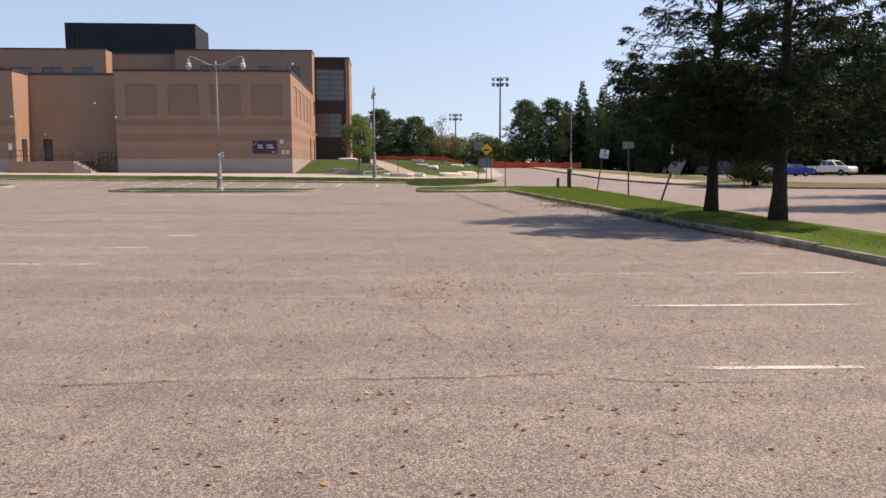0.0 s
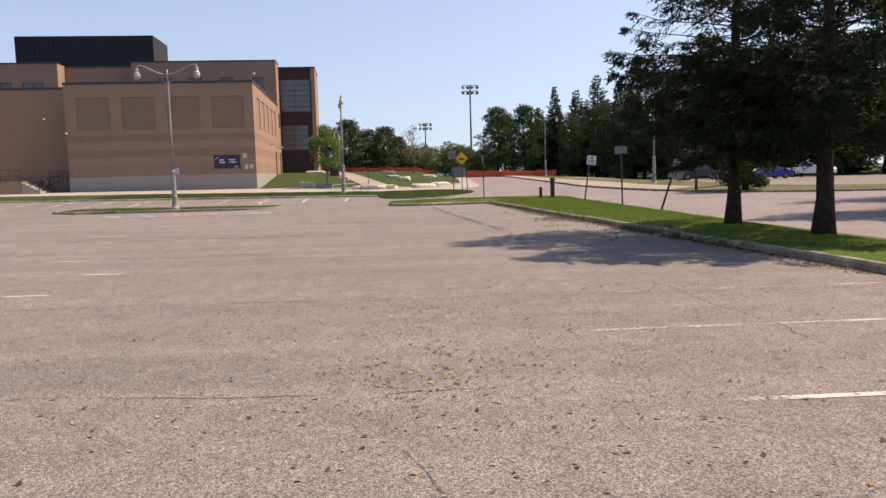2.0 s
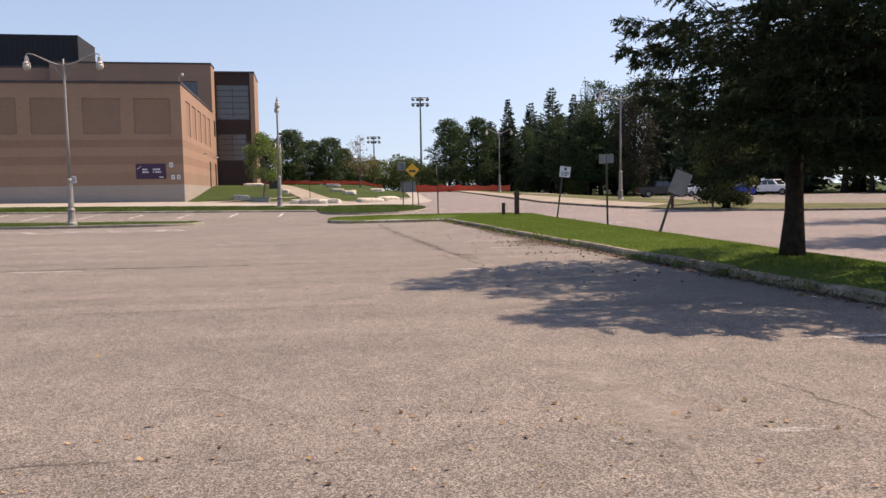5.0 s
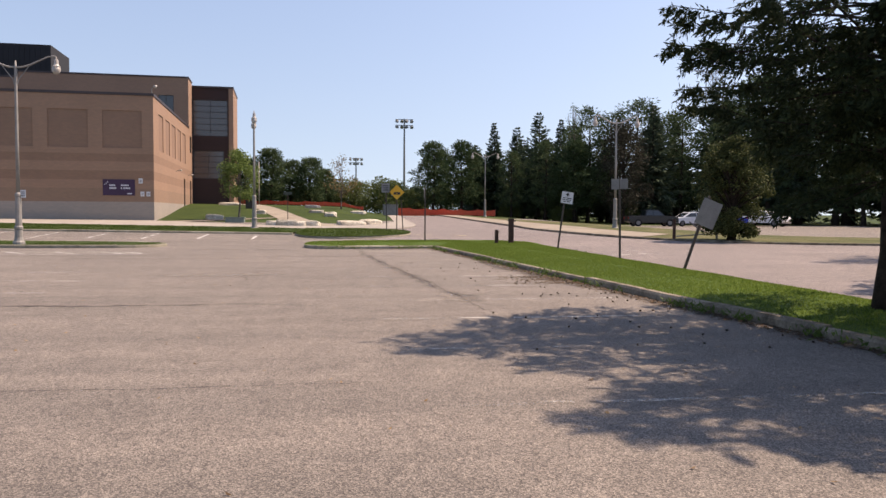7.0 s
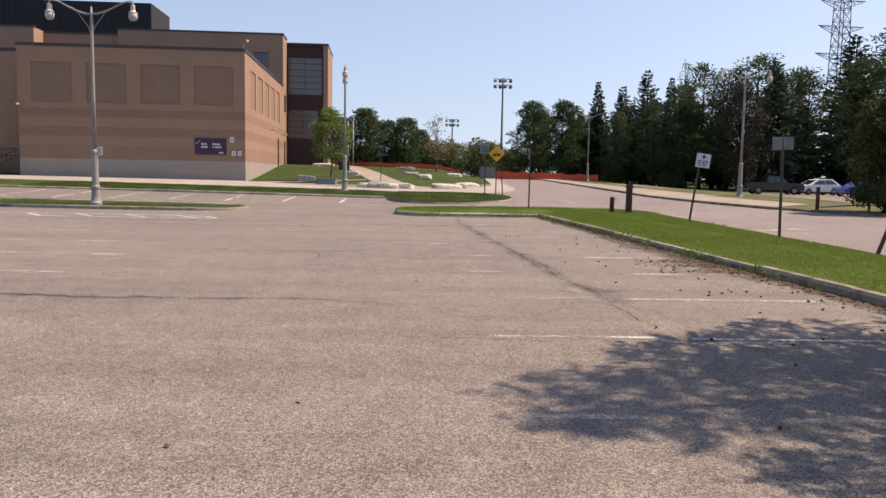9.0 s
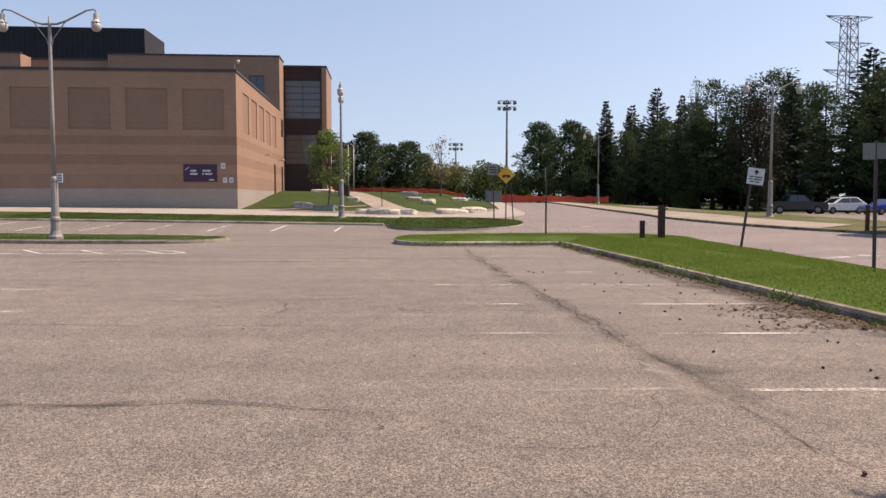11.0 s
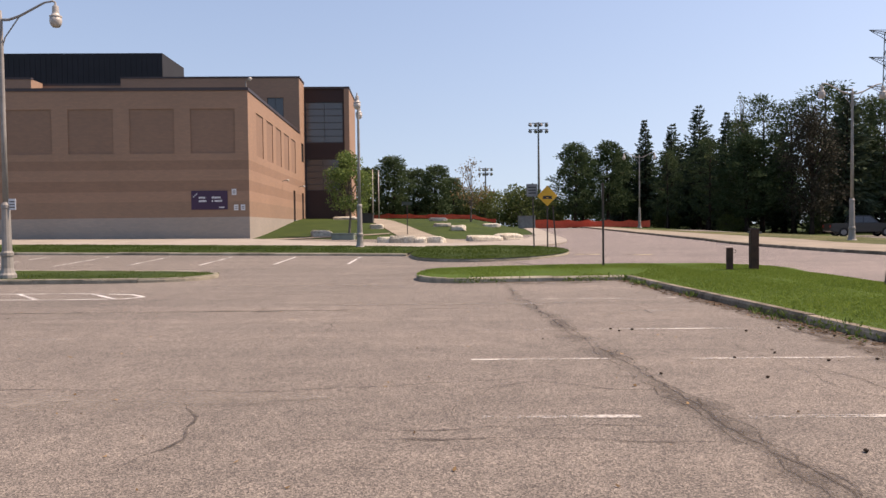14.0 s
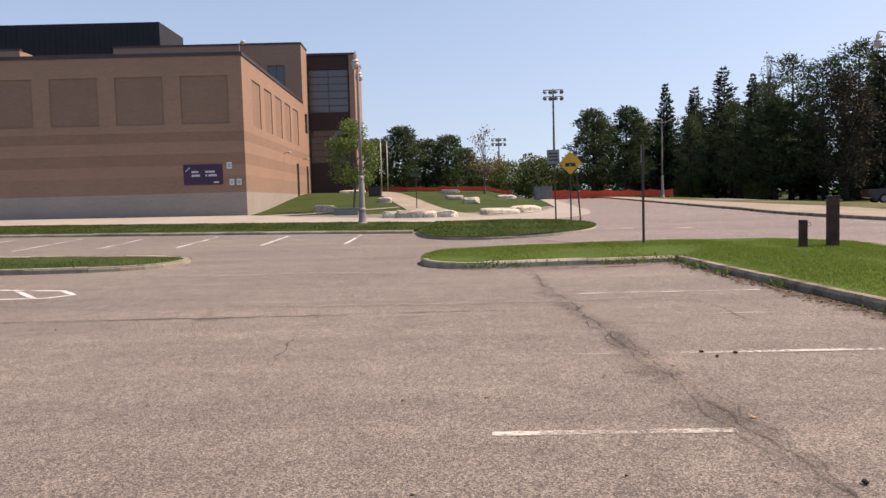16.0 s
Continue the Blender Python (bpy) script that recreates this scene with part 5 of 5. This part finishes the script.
# ---- orange netting fence ----
def net_fence(a, b, h0, h1, label, gap=2.5, seed=1):
    rng = random.Random(seed)
    f = thing("net_fence", pose(0, 0, 0), label, "fence")
    a, b = Vector(a), Vector(b)
    n = round((b - a).length / gap)
    tops = []
    for i in range(n + 1):
        p = a.lerp(b, i / n)
        z = land_height(p.x, p.y)
        h = h0 + (h1 - h0) * i / n
        part("stake", tube([(p.x, p.y + 0.04, z - 0.2), (p.x, p.y + 0.04, z + h + 0.1)], [0.03, 0.03], 6), GALV_DARK, f)
        tops.append((p, z, h))
    for (p, z, h), (q, z2, h2) in zip(tops, tops[1:]):
        bm = bmesh.new()
        rows = []
        sag, low = rng.uniform(0.03, 0.22), rng.uniform(0.0, 0.12)
        for k in range(6):
            t = k / 5
            c = p.lerp(q, t)
            dip = 4 * t * (1 - t)
            off = 0.05 * math.sin(k * 2 + rng.random())
            zt, zb = z + (z2 - z) * t + h + (h2 - h) * t - sag * dip, z + (z2 - z) * t + low
            rows.append([bm.verts.new((c.x, c.y + off * (1 - abs(2 * j / 3 - 1)) + dy, zb + (zt - zb) * j / 3)) for dy in (0, 0.02) for j in range(4)])
        for r0, r1 in zip(rows, rows[1:]):
            for j in range(3):
                bm.faces.new((r0[j], r1[j], r1[j + 1], r0[j + 1]))
                bm.faces.new((r0[4 + j], r0[5 + j], r1[5 + j], r1[4 + j]))
            bm.faces.new((r0[3], r1[3], r1[7], r0[7]))
            bm.faces.new((r0[0], r0[4], r1[4], r1[0]))
        part("netting", bm, FENCE_ORANGE, f)


net_fence((-26, 119, 0), (2.5, 118, 0), 0.7, 0.62, "orange plastic netting fence across the lawn", seed=3)
net_fence((6.3, 117.5, 0), (20.0, 114.5, 0), 1.1, 0.85, "sagging orange plastic netting fence by the trees", seed=4)


# ---- boulders ----
def boulder(x, y, sx, sy, sz, seed, label="pale limestone boulder on the lawn", turn=0):
    bm = bmesh.new()
    bmesh.ops.create_icosphere(bm, subdivisions=3, radius=1)
    rng = random.Random(seed)
    o = Vector((rng.uniform(-50, 50), rng.uniform(-50, 50), rng.uniform(-50, 50)))
    for v in bm.verts:
        c = v.co.copy()
        box = Vector([math.copysign(abs(k) ** 0.45, k) for k in c])
        n = 1 + 0.22 * noise.noise(c * 1.1 + o) + 0.09 * noise.noise(c * 3.2 + o)
        v.co = Vector((box.x * sx * n, box.y * sy * n, max(-0.25, box.z * n) * sz * 0.82))
    ob = part("boulder", bm, ROCK)
    ob.matrix_world = pose(x, y, land_height(x, y) + 0.12 * sz, 0, 0, turn)
    return tagged(ob, label, "boulder", "boulders")


boulder(-4.95, 67.2, 0.44, 0.42, 0.42, 1)
boulder(-3.9, 67.0, 0.76, 0.45, 0.5, 2)
boulder(-3.0, 66.9, 0.34, 0.4, 0.38, 3)
boulder(-2.25, 67.3, 0.62, 0.42, 0.42, 4)
boulder(-10.7, 78.4, 0.72, 0.5, 0.42, 5, "white angular boulder in the lawn")
boulder(-7.75, 85.8, 0.55, 0.4, 0.4, 6, "dark-sided boulder in the lawn")
boulder(-2.7, 88.2, 0.75, 0.5, 0.3, 7)
boulder(-1.3, 84.4, 0.6, 0.5, 0.42, 8)
boulder(1.4, 92.5, 0.8, 0.5, 0.3, 9)
boulder(0.5, 72.2, 1.15, 0.5, 0.34, 10, "long flat limestone slab by the pavement", 30)
boulder(2.05, 74.5, 1.2, 0.5, 0.40, 11, "long flat limestone slab by the pavement", 48)
boulder(-12.2, 98.2, 1.1, 0.5, 0.32, 12)
boulder(-3.4, 96.0, 0.8, 0.5, 0.32, 13)
util = thing("utility_box", pose(-8.45, 74.2, land_height(-8.45, 74.2)), "low grey-green utility box in the lawn", "utility box")
bm = bmesh.new()
add_box(bm, -0.72, 0.72, -0.4, 0.4, -0.1, 0.36, 0.03)
part("cabinet", bm, GREENBOX, util)
box_part("lid", (-0.76, 0.76, -0.44, 0.44, 0.36, 0.42), GREENBOX, util)
cab = thing("utility_cabinet", pose(6.1, 117.0, paved_height(6.1, 117)), "grey metal utility cabinet at the road's end", "utility cabinet")
box_part("body", (-1.0, 1.0, -0.5, 0.5, -0.05, 1.45), PLATE_BACK, cab, bevel=0.03)
box_part("door", (-0.95, -0.02, -0.53, -0.505, 0.1, 1.35), PLATE_BACK, cab)
box_part("door", (0.02, 0.95, -0.53, -0.505, 0.1, 1.35), PLATE_BACK, cab)
box_part("lid", (-1.06, 1.06, -0.56, 0.56, 1.45, 1.52), PLATE_BACK, cab)
bin_ = thing("planter_box", pose(-9.4, 92.5, land_height(-9.4, 92.5)), "dark square planter by the building", "planter")
box_part("body", (-0.5, 0.5, -0.4, 0.4, -0.05, 0.75), SIGN_BLACK, bin_, bevel=0.03)
box_part("rim", (-0.55, 0.55, -0.45, 0.45, 0.75, 0.82), SIGN_BLACK, bin_)


# ---- on the building ----
banner = thing("banner", BM, "purple banner with white lettering on the brick wall", "banner")
box_part("cloth", (-3.74, -1.4, -0.045, -0.012, 2.74, 3.97), BANNER, banner)
for u0, widths, z in ((-3.25, (0.42,), 3.46), (-3.25, (0.5,), 3.24), (-2.42, (0.58,), 3.46), (-2.42, (0.1, 0.5), 3.24)):
    for w in widths:
        n = max(1, round(w / 0.09))
        for k in range(n):
            box_part("bar", (u0 + w * k / n, u0 + w * (k + 0.78) / n, -0.052, -0.046, z, z + 0.12), SIGN_WHITE, banner)
        u0 += w + 0.08
box_part("bar", (-1.95, -1.62, -0.052, -0.046, 2.84, 2.92), SIGN_WHITE, banner)
for k in range(3):
    box_part("emblem", (-3.62 + 0.1 * k, -3.55 + 0.1 * k, -0.052, -0.046, 3.55 + 0.09 * k, 3.62 + 0.09 * k), SIGN_WHITE, banner)
for u, z, s in ((-0.98, 3.74, 0.3), (-0.86, 2.74, 0.28), (-0.42, 2.74, 0.28)):
    n = thing("notice", BM, "small white notice plate on the brick wall", "notice", "wall notices")
    box_part("plate", (u - s / 2, u + s / 2, -0.03, -0.008, z - s * 0.2, z + s * 1.1), SIGN_WHITE, n)
    for k in range(2):
        box_part("bar", (u - s * 0.3, u + s * 0.3, -0.036, -0.031, z + s * (0.15 + 0.4 * k), z + s * (0.35 + 0.4 * k)), PLATE_BACK, n)
n = thing("notice", BM, "small white notice plate beside the steps", "notice", "wall notices")
box_part("plate", (-26.3, -25.95, -0.03, -0.008, 3.1, 3.75), SIGN_WHITE, n)


def wall_lamp(u, v, z, label, out=(0, -1)):
    ob = thing("security_light", BM @ pose(u, v, z), label, "security light", "security lights")
    part("bracket", tube([(0, 0, 0), (out[0] * 0.3, out[1] * 0.3, 0.12), (out[0] * 0.42, out[1] * 0.42, 0.12)], [0.03, 0.03, 0.04], 6), GALV, ob)
    h = part("head", lathe([(0.04, 0.1), (0.11, 0.07), (0.13, -0.03), (0.04, -0.08)][::-1], 10), LAMP_HEAD, ob)
    h.location = (out[0] * 0.45, out[1] * 0.45, 0.08)


wall_lamp(-16.25, 0, 6.05, "pale security light on the brick corner")
wall_lamp(-25.7, 0, 6.1, "pale security light on the wing corner")
wall_lamp(-16.6, 3.4, 8.9, "security light high in the recess")
wall_lamp(-19.3, 3.4, 7.6, "security light on the recess wall")
wall_lamp(-24.1, 3.4, 4.6, "lamp over the recess door")
wall_lamp(0, 13.0, 5.3, "small security light on the sunlit wall", (1, 0))
wall_lamp(0, 22.3, 5.3, "small dark lamp over the side doors", (1, 0))
cam_mast = thing("camera_mast", BM @ pose(-0.1, 0.15, TOP + 0.2), "roof-edge mast with a pale dome camera", "security device")
part("mast", tube([(0, 0, -0.4), (0, -0.1, 0.35), (0.25, -0.3, 0.6)], [0.04, 0.04, 0.035], 8), GALV, cam_mast)
d = part("dome", lathe([(0.03, 0.12), (0.11, 0.09), (0.13, 0.0), (0.08, -0.11), (0.02, -0.14)][::-1], 12), LAMP_HEAD, cam_mast, smooth_shade=True)
d.location = (0.32, -0.36, 0.5)
# landing, steps and rails by the recess
landing = thing("entrance_landing", BM, "concrete landing with steps and dark rails by the entrance", "steps")
bm = bmesh.new()
add_box(bm, -25.55, -19.7, -2.0, 3.38, 0.3, 1.98, 0.02)
part("platform", bm, BRICK_PLAIN, landing)
box_part("slab", (-25.58, -19.68, -2.05, 3.38, 1.98, 2.04), CONCRETE, landing)
for k in range(5):
    box_part("step", (-19.68 + 0.3 * k, -19.38 + 0.3 * k, -2.0, 0.2, 0.3, 1.85 - 0.17 * k), CONCRETE, landing)
box_part("cheek", (-19.68, -18.1, -2.25, -2.06, 0.3, 1.25), CONCRETE, landing)


def railing(pts, parent, high=1.0, gap=0.9):
    for a, b in zip(pts, pts[1:]):
        a, b = Vector(a), Vector(b)
        for h in (high, high * 0.5):
            part("rail", tube([a + Vector((0, 0, h)), b + Vector((0, 0, h))], [0.03, 0.03], 6), COPING, parent)
        n = max(1, round((b - a).length / gap))
        for i in range(n + 1):
            p = a.lerp(b, i / n)
            part("baluster", tube([p, p + Vector((0, 0, high))], [0.025, 0.025], 6), COPING, parent)


railing([(-25.3, -1.9, 2.04), (-19.8, -1.9, 2.04), (-18.3, -1.9, 1.15)], landing)
railing([(-19.5, 0.3, 2.0), (-18.2, 0.3, 1.15), (-16.6, 0.3, 1.9)], landing)
railing([(-18.0, -1.6, 1.15), (-18.0, 0.0, 1.9), (-16.5, -0.4, 1.9)], landing, gap=0.4)


# ---- parked cars ----
def extrude_profile(profile, half_w, taper=0.0, zmin=0.0, zmax=1.0):
    """A side profile (x, z) drawn out across the car; taper narrows it towards the top."""
    bm = bmesh.new()
    sides = []
    for s in (-1, 1):
        sides.append([bm.verts.new((x, s * half_w * (1 - taper * max(0, (z - zmin) / (zmax - zmin))), z)) for x, z in profile])
    n = len(profile)
    for i in range(n):
        bm.faces.new((sides[0][i], sides[0][(i + 1) % n], sides[1][(i + 1) % n], sides[1][i]))
    bm.faces.new(sides[0][::-1])
    bm.faces.new(sides[1])
    bmesh.ops.recalc_face_normals(bm, faces=bm.faces)
    bmesh.ops.bevel(bm, geom=list(bm.edges), offset=0.035, segments=2, affect="EDGES", clamp_overlap=True)
    return bm


def vehicle(name, m, paint, label, body, cabin, panes, wheels, length, half_w, bumper=GALV):
    car = thing(name, m, label, "car", "parked cars")
    b = part("body", extrude_profile(body, half_w), paint, car)
    part("cabin", extrude_profile(cabin, half_w * 0.96, 0.16, cabin[0][1], max(z for x, z in cabin)), paint, car)
    z0, z1 = cabin[0][1], max(z for x, z in cabin)
    for quad in panes:
        for s in (-1, 1):
            bm = bmesh.new()
            vs = []
            for out in (0.012, -0.02):
                vs.append([bm.verts.new((x, s * (half_w * 0.96 * (1 - 0.16 * (z - z0) / (z1 - z0)) + out), z)) for x, z in quad])
            n = len(quad)
            bm.faces.new(vs[0])
            bm.faces.new(vs[1][::-1])
            for i in range(n):
                bm.faces.new((vs[0][i], vs[0][(i + 1) % n], vs[1][(i + 1) % n], vs[1][i]))
            bmesh.ops.recalc_face_normals(bm, faces=bm.faces)
            part("window", bm, CAR_GLASS, car)
    # windscreen and rear window follow the cabin's slopes
    for i, j in ((0, 1), (2, 3)):
        (xa, za), (xb, zb) = cabin[i], cabin[j]
        bm = bmesh.new()
        sx = -1 if i == 0 else 1
        q = []
        for off in (0.014, -0.02):
            q.append([bm.verts.new((xa + (xb - xa) * f + sx * off, y * half_w * 0.78 * (1 - 0.1 * f), za + (zb - za) * f)) for f, y in ((0.1, -1), (0.1, 1), (0.9, 1), (0.9, -1))])
        bm.faces.new(q[0])
        bm.faces.new(q[1][::-1])
        for k in range(4):
            bm.faces.new((q[0][k], q[0][(k + 1) % 4], q[1][(k + 1) % 4], q[1][k]))
        bmesh.ops.recalc_face_normals(bm, faces=bm.faces)
        part("window", bm, CAR_GLASS, car)
    for x in wheels[:2]:
        for s in (-1, 1):
            r = wheels[2]
            w = part("wheel", lathe([(r * 0.62, -0.11), (r, -0.1), (r, 0.1), (r * 0.62, 0.11)], 20), TYRE, car, "black tyre")
            w.matrix_local = pose(x, s * (half_w - 0.1), r, 90, 0, 0)
            rim = part("rim", lathe([(r * 0.6, -0.112), (r * 0.62, 0.0), (r * 0.6, 0.112), (r * 0.2, 0.12)], 14), RIM, w, "silver rim")
            bm = bmesh.new()
    front = body[0][0]
    for s in (-1, 1):
        box_part("headlight", (front - 0.02, front + 0.12, s * half_w * 0.72 - 0.16, s * half_w * 0.72 + 0.16, 0.66, 0.82), GALV, car, "pale headlight")
        back = max(x for x, z in body)
        box_part("tail_light", (back - 0.1, back + 0.02, s * half_w * 0.8 - 0.1, s * half_w * 0.8 + 0.1, 0.8, 1.0), SIGN_RED, car, "red tail light")
    box_part("bumper", (front - 0.05, front + 0.1, -half_w * 0.9, half_w * 0.9, 0.36, 0.56), bumper, car)
    return car


SIGN_RED = rough_mat("red_lens", (0.35, 0.02, 0.015), (0.45, 0.03, 0.02), 3, 25, 0.3, bump_s=0.0)
BLACK_PAINT, WHITE_PAINT, BLUE_PAINT = car_paint("black_paint", (0.006, 0.006, 0.008), 0.25, 0.35), car_paint("white_car_paint", (0.72, 0.73, 0.74)), car_paint("blue_paint", (0.012, 0.04, 0.32))
PICKUP = ([(-2.7, 0.42), (-2.72, 0.85), (-2.55, 1.08), (-1.2, 1.16), (0.75, 1.16), (2.72, 1.12), (2.75, 0.5), (2.3, 0.4)],
          [(-1.25, 1.12), (-0.55, 1.78), (0.75, 1.8), (0.98, 1.12)],
          [[(-0.95, 1.2), (-0.48, 1.68), (0.05, 1.69), (0.05, 1.2)], [(0.13, 1.2), (0.13, 1.69), (0.68, 1.7), (0.82, 1.2)]], (-1.75, 1.7, 0.39), 5.5, 0.98)
SUV = ([(-2.15, 0.35), (-2.18, 0.7), (-1.95, 0.9), (-1.0, 1.02), (1.6, 1.05), (2.12, 1.0), (2.15, 0.45), (1.9, 0.32)],
       [(-1.35, 0.96), (-0.35, 1.54), (1.25, 1.58), (2.08, 0.98)],
       [[(-0.98, 1.03), (-0.3, 1.46), (0.4, 1.5), (0.4, 1.03)], [(0.45, 1.03), (0.45, 1.5), (1.12, 1.51), (1.68, 1.08)]], (-1.35, 1.32, 0.33), 4.3, 0.9)
SEDAN = ([(-2.3, 0.32), (-2.33, 0.62), (-2.1, 0.78), (-1.0, 0.92), (1.5, 0.96), (2.28, 0.9), (2.3, 0.45), (2.0, 0.3)],
         [(-1.3, 0.88), (-0.3, 1.39), (0.75, 1.41), (1.9, 0.92)],
         [[(-0.95, 0.95), (-0.25, 1.33), (0.28, 1.36), (0.28, 0.95)], [(0.33, 0.95), (0.33, 1.36), (0.72, 1.35), (1.42, 0.98)]], (-1.4, 1.35, 0.33), 4.6, 0.9)
for name, x, y, turn, paint, label, data in (
        ("pickup_truck", 33.1, 93.0, 176, BLACK_PAINT, "black pickup truck parked in the far lot", PICKUP),
        ("suv", 37.5, 93.2, 8, WHITE_PAINT, "white hatchback parked in the far lot", SUV),
        ("sedan", 39.5, 88.9, 14, BLUE_PAINT, "bright blue car parked in the far lot", SEDAN),
        ("pickup_truck", 46.8, 94.2, 122, WHITE_PAINT, "white pickup truck parked in the far lot", PICKUP)):
    vehicle(name, pose(x, y, paved_height(x, y), 0, 0, turn), paint, label, *data)


# ---- grass, weeds and litter ----
def inside(x, y, poly):
    """Which of the points (arrays) lie in the outline."""
    hit = np.zeros(len(x), bool)
    for (x1, y1), (x2, y2) in zip(poly, poly[1:] + poly[:1]):
        if y1 != y2:
            hit ^= ((y1 > y) != (y2 > y)) & (x < (x2 - x1) * (y - y1) / (y2 - y1) + x1)
    return hit


def blades(name, poly, count, tall, wide, height, lift, seed, label, mat=BLADES, lean=0.45):
    rng = np.random.default_rng(seed)
    lo, hi = np.min(poly, axis=0), np.max(poly, axis=0)
    p = rng.uniform(lo, hi, (count * 6, 2))
    p = p[inside(p[:, 0], p[:, 1], poly)][:count]
    b = np.array([(x, y, height(x, y) + lift - 0.012) for x, y in p])
    d = rng.normal(0, lean, (len(b), 3))
    d[:, 2] = 1
    # uneven growth: taller and thinner patches
    grow = 0.8 + 0.3 * np.sin(1.7 * p[:, 0] + 0.9 * p[:, 1]) * np.sin(0.8 * p[:, 1] - 1.1 * p[:, 0])
    return tagged(quads_mesh(name, sprays(b, d, tall * grow, wide, rng), mat), label, "grass", "", "stuff")


near_median = [(KERB_X(4) + 0.15, 4), (KERB_X(18) + 0.15, 18), (KERB_X(24) + 0.15, 24), (KERB_X(30) + 0.15, 30), (4.0, 45.3), (1.5, 45.1), *[(x, y) for x, y in median_front], (4.4, 49.4), (7.4, 49.1), (8.8, 47.1), (9.0, 44), (8.9, 35), (8.85, 28), (9.2, 20), (9.8, 10), (10.1, 4)]
blades("grass", near_median, 260000, 0.045, 0.006, median_height, 0.115, 1, "short bright green grass on the median", lean=0.7)
blades("grass", bulb_line + [(1.0, 63.0), (-2.4, 62.2)], 16000, 0.06, 0.014, paved_height, 0.125, 2, "short green grass on the rounded corner", BLADES_DULL)
blades("grass", [(-24, 59.8), (-12.6, 58.6), (-5.8, 57.8), (-2.9, 57.2), (-2.5, 62.1), (-6, 63.2), (-15, 64.5), (-24, 65.2)], 26000, 0.06, 0.016, paved_height, 0.11, 3, "short green grass on the strip", BLADES_DULL)
blades("grass", island_line, 9000, 0.05, 0.012, paved_height, 0.11, 4, "dull short grass on the island", BLADES_DULL)
# weeds in the kerb's foot
rng = np.random.default_rng(8)
prng = random.Random(8)
qs = []
spots = [(KERB_X(y) - 0.05, y) for y in [prng.uniform(17, 45) for _ in range(42)]] + [(x, 44.62 + 0.11 * x) for x in [prng.uniform(-0.8, 3.8) for _ in range(14)]] + [(8.9, 39.9)]
for x, y in spots:
    n = prng.randint(10, 60)
    s = prng.uniform(0.07, 0.2)
    b = np.stack([rng.normal(x - 0.05, s, n), rng.normal(y, s * 1.8, n), rng.uniform(0, s * 0.8, n)], 1)
    d = rng.normal(0, 0.8, (n, 3))
    d[:, 2] = np.abs(d[:, 2]) + 0.3
    qs.append(sprays(b, d, 0.09, 0.013, rng))
tagged(quads_mesh("weeds", np.concatenate(qs), WEEDS), "low green weeds growing along the kerb foot", "weeds", "", "stuff")
# fallen leaves, thickest where the walk begins
def scatter(name, spots, size, mat, label, category, seed, flat=0.12):
    rng = np.random.default_rng(seed)
    n = len(spots)
    b = np.array([(x, y, paved_height(x, y) + 0.008) for x, y in spots])
    a = rng.uniform(0, math.tau, n)
    d = np.stack([np.cos(a), np.sin(a), rng.uniform(0, flat, n)], 1)
    s = np.stack([-np.sin(a), np.cos(a), rng.uniform(-0.3, 0.3, n)], 1)
    L, W = size * rng.uniform(0.5, 1.5, (n, 1)), size * 0.38 * rng.uniform(0.4, 1.3, (n, 1))
    return tagged(quads_mesh(name, np.stack([b, b + d * L * 0.5 + s * W, b + d * L + np.array([0, 0, 0.01]), b + d * L * 0.5 - s * W], 1), mat), label, category, "", "stuff")


prng = random.Random(3)
spots = [(prng.gauss(0.2, 2.2), prng.uniform(2, 14)) for _ in range(900)] + [(prng.gauss(-0.1, 0.35), prng.gauss(9.1, 0.55)) for _ in range(130)] + [(prng.gauss(0.5, 1.1), prng.gauss(9.0, 1.6)) for _ in range(110)] + [(prng.uniform(-9, 6), prng.uniform(2, 40)) for _ in range(420)] + [(prng.gauss(-3.2, 0.9), prng.gauss(3.4, 0.5)) for _ in range(40)]
scatter("fallen_leaves", spots, 0.042, LITTER, "small dry fallen leaves scattered over the asphalt", "leaves", 5)
spots = [(KERB_X(y) - abs(prng.gauss(0.06, 0.16)), y) for y in [prng.uniform(14, 45) for _ in range(2400)]] + [(KERB_X(y) - abs(prng.gauss(0.5, 0.5)), y + prng.gauss(0, 0.1)) for y in [prng.choice((28.6, 29.4, 30.1)) + prng.gauss(0, 0.12) for _ in range(420)]]
scatter("needle_litter", spots, 0.07, NEEDLE_LITTER, "brown needle litter drifted along the kerb", "litter", 6)
cone = bmesh.new()
for _ in range(70):
    y = prng.uniform(20, 36)
    x = KERB_X(y) - abs(prng.gauss(0.3, 1.5)) - 0.2
    r = bmesh.ops.create_icosphere(cone, subdivisions=1, radius=0.015, matrix=Matrix.Translation((x, y, 0.014)) @ pose(0, 0, 0, 0, 0, prng.uniform(0, 360)) @ Matrix.Diagonal((1.7, 1, 0.9, 1)))
tagged(part("spruce_cones", cone, CONE), "dark spruce cones lying on the asphalt by the kerb", "cones", "", "stuff")
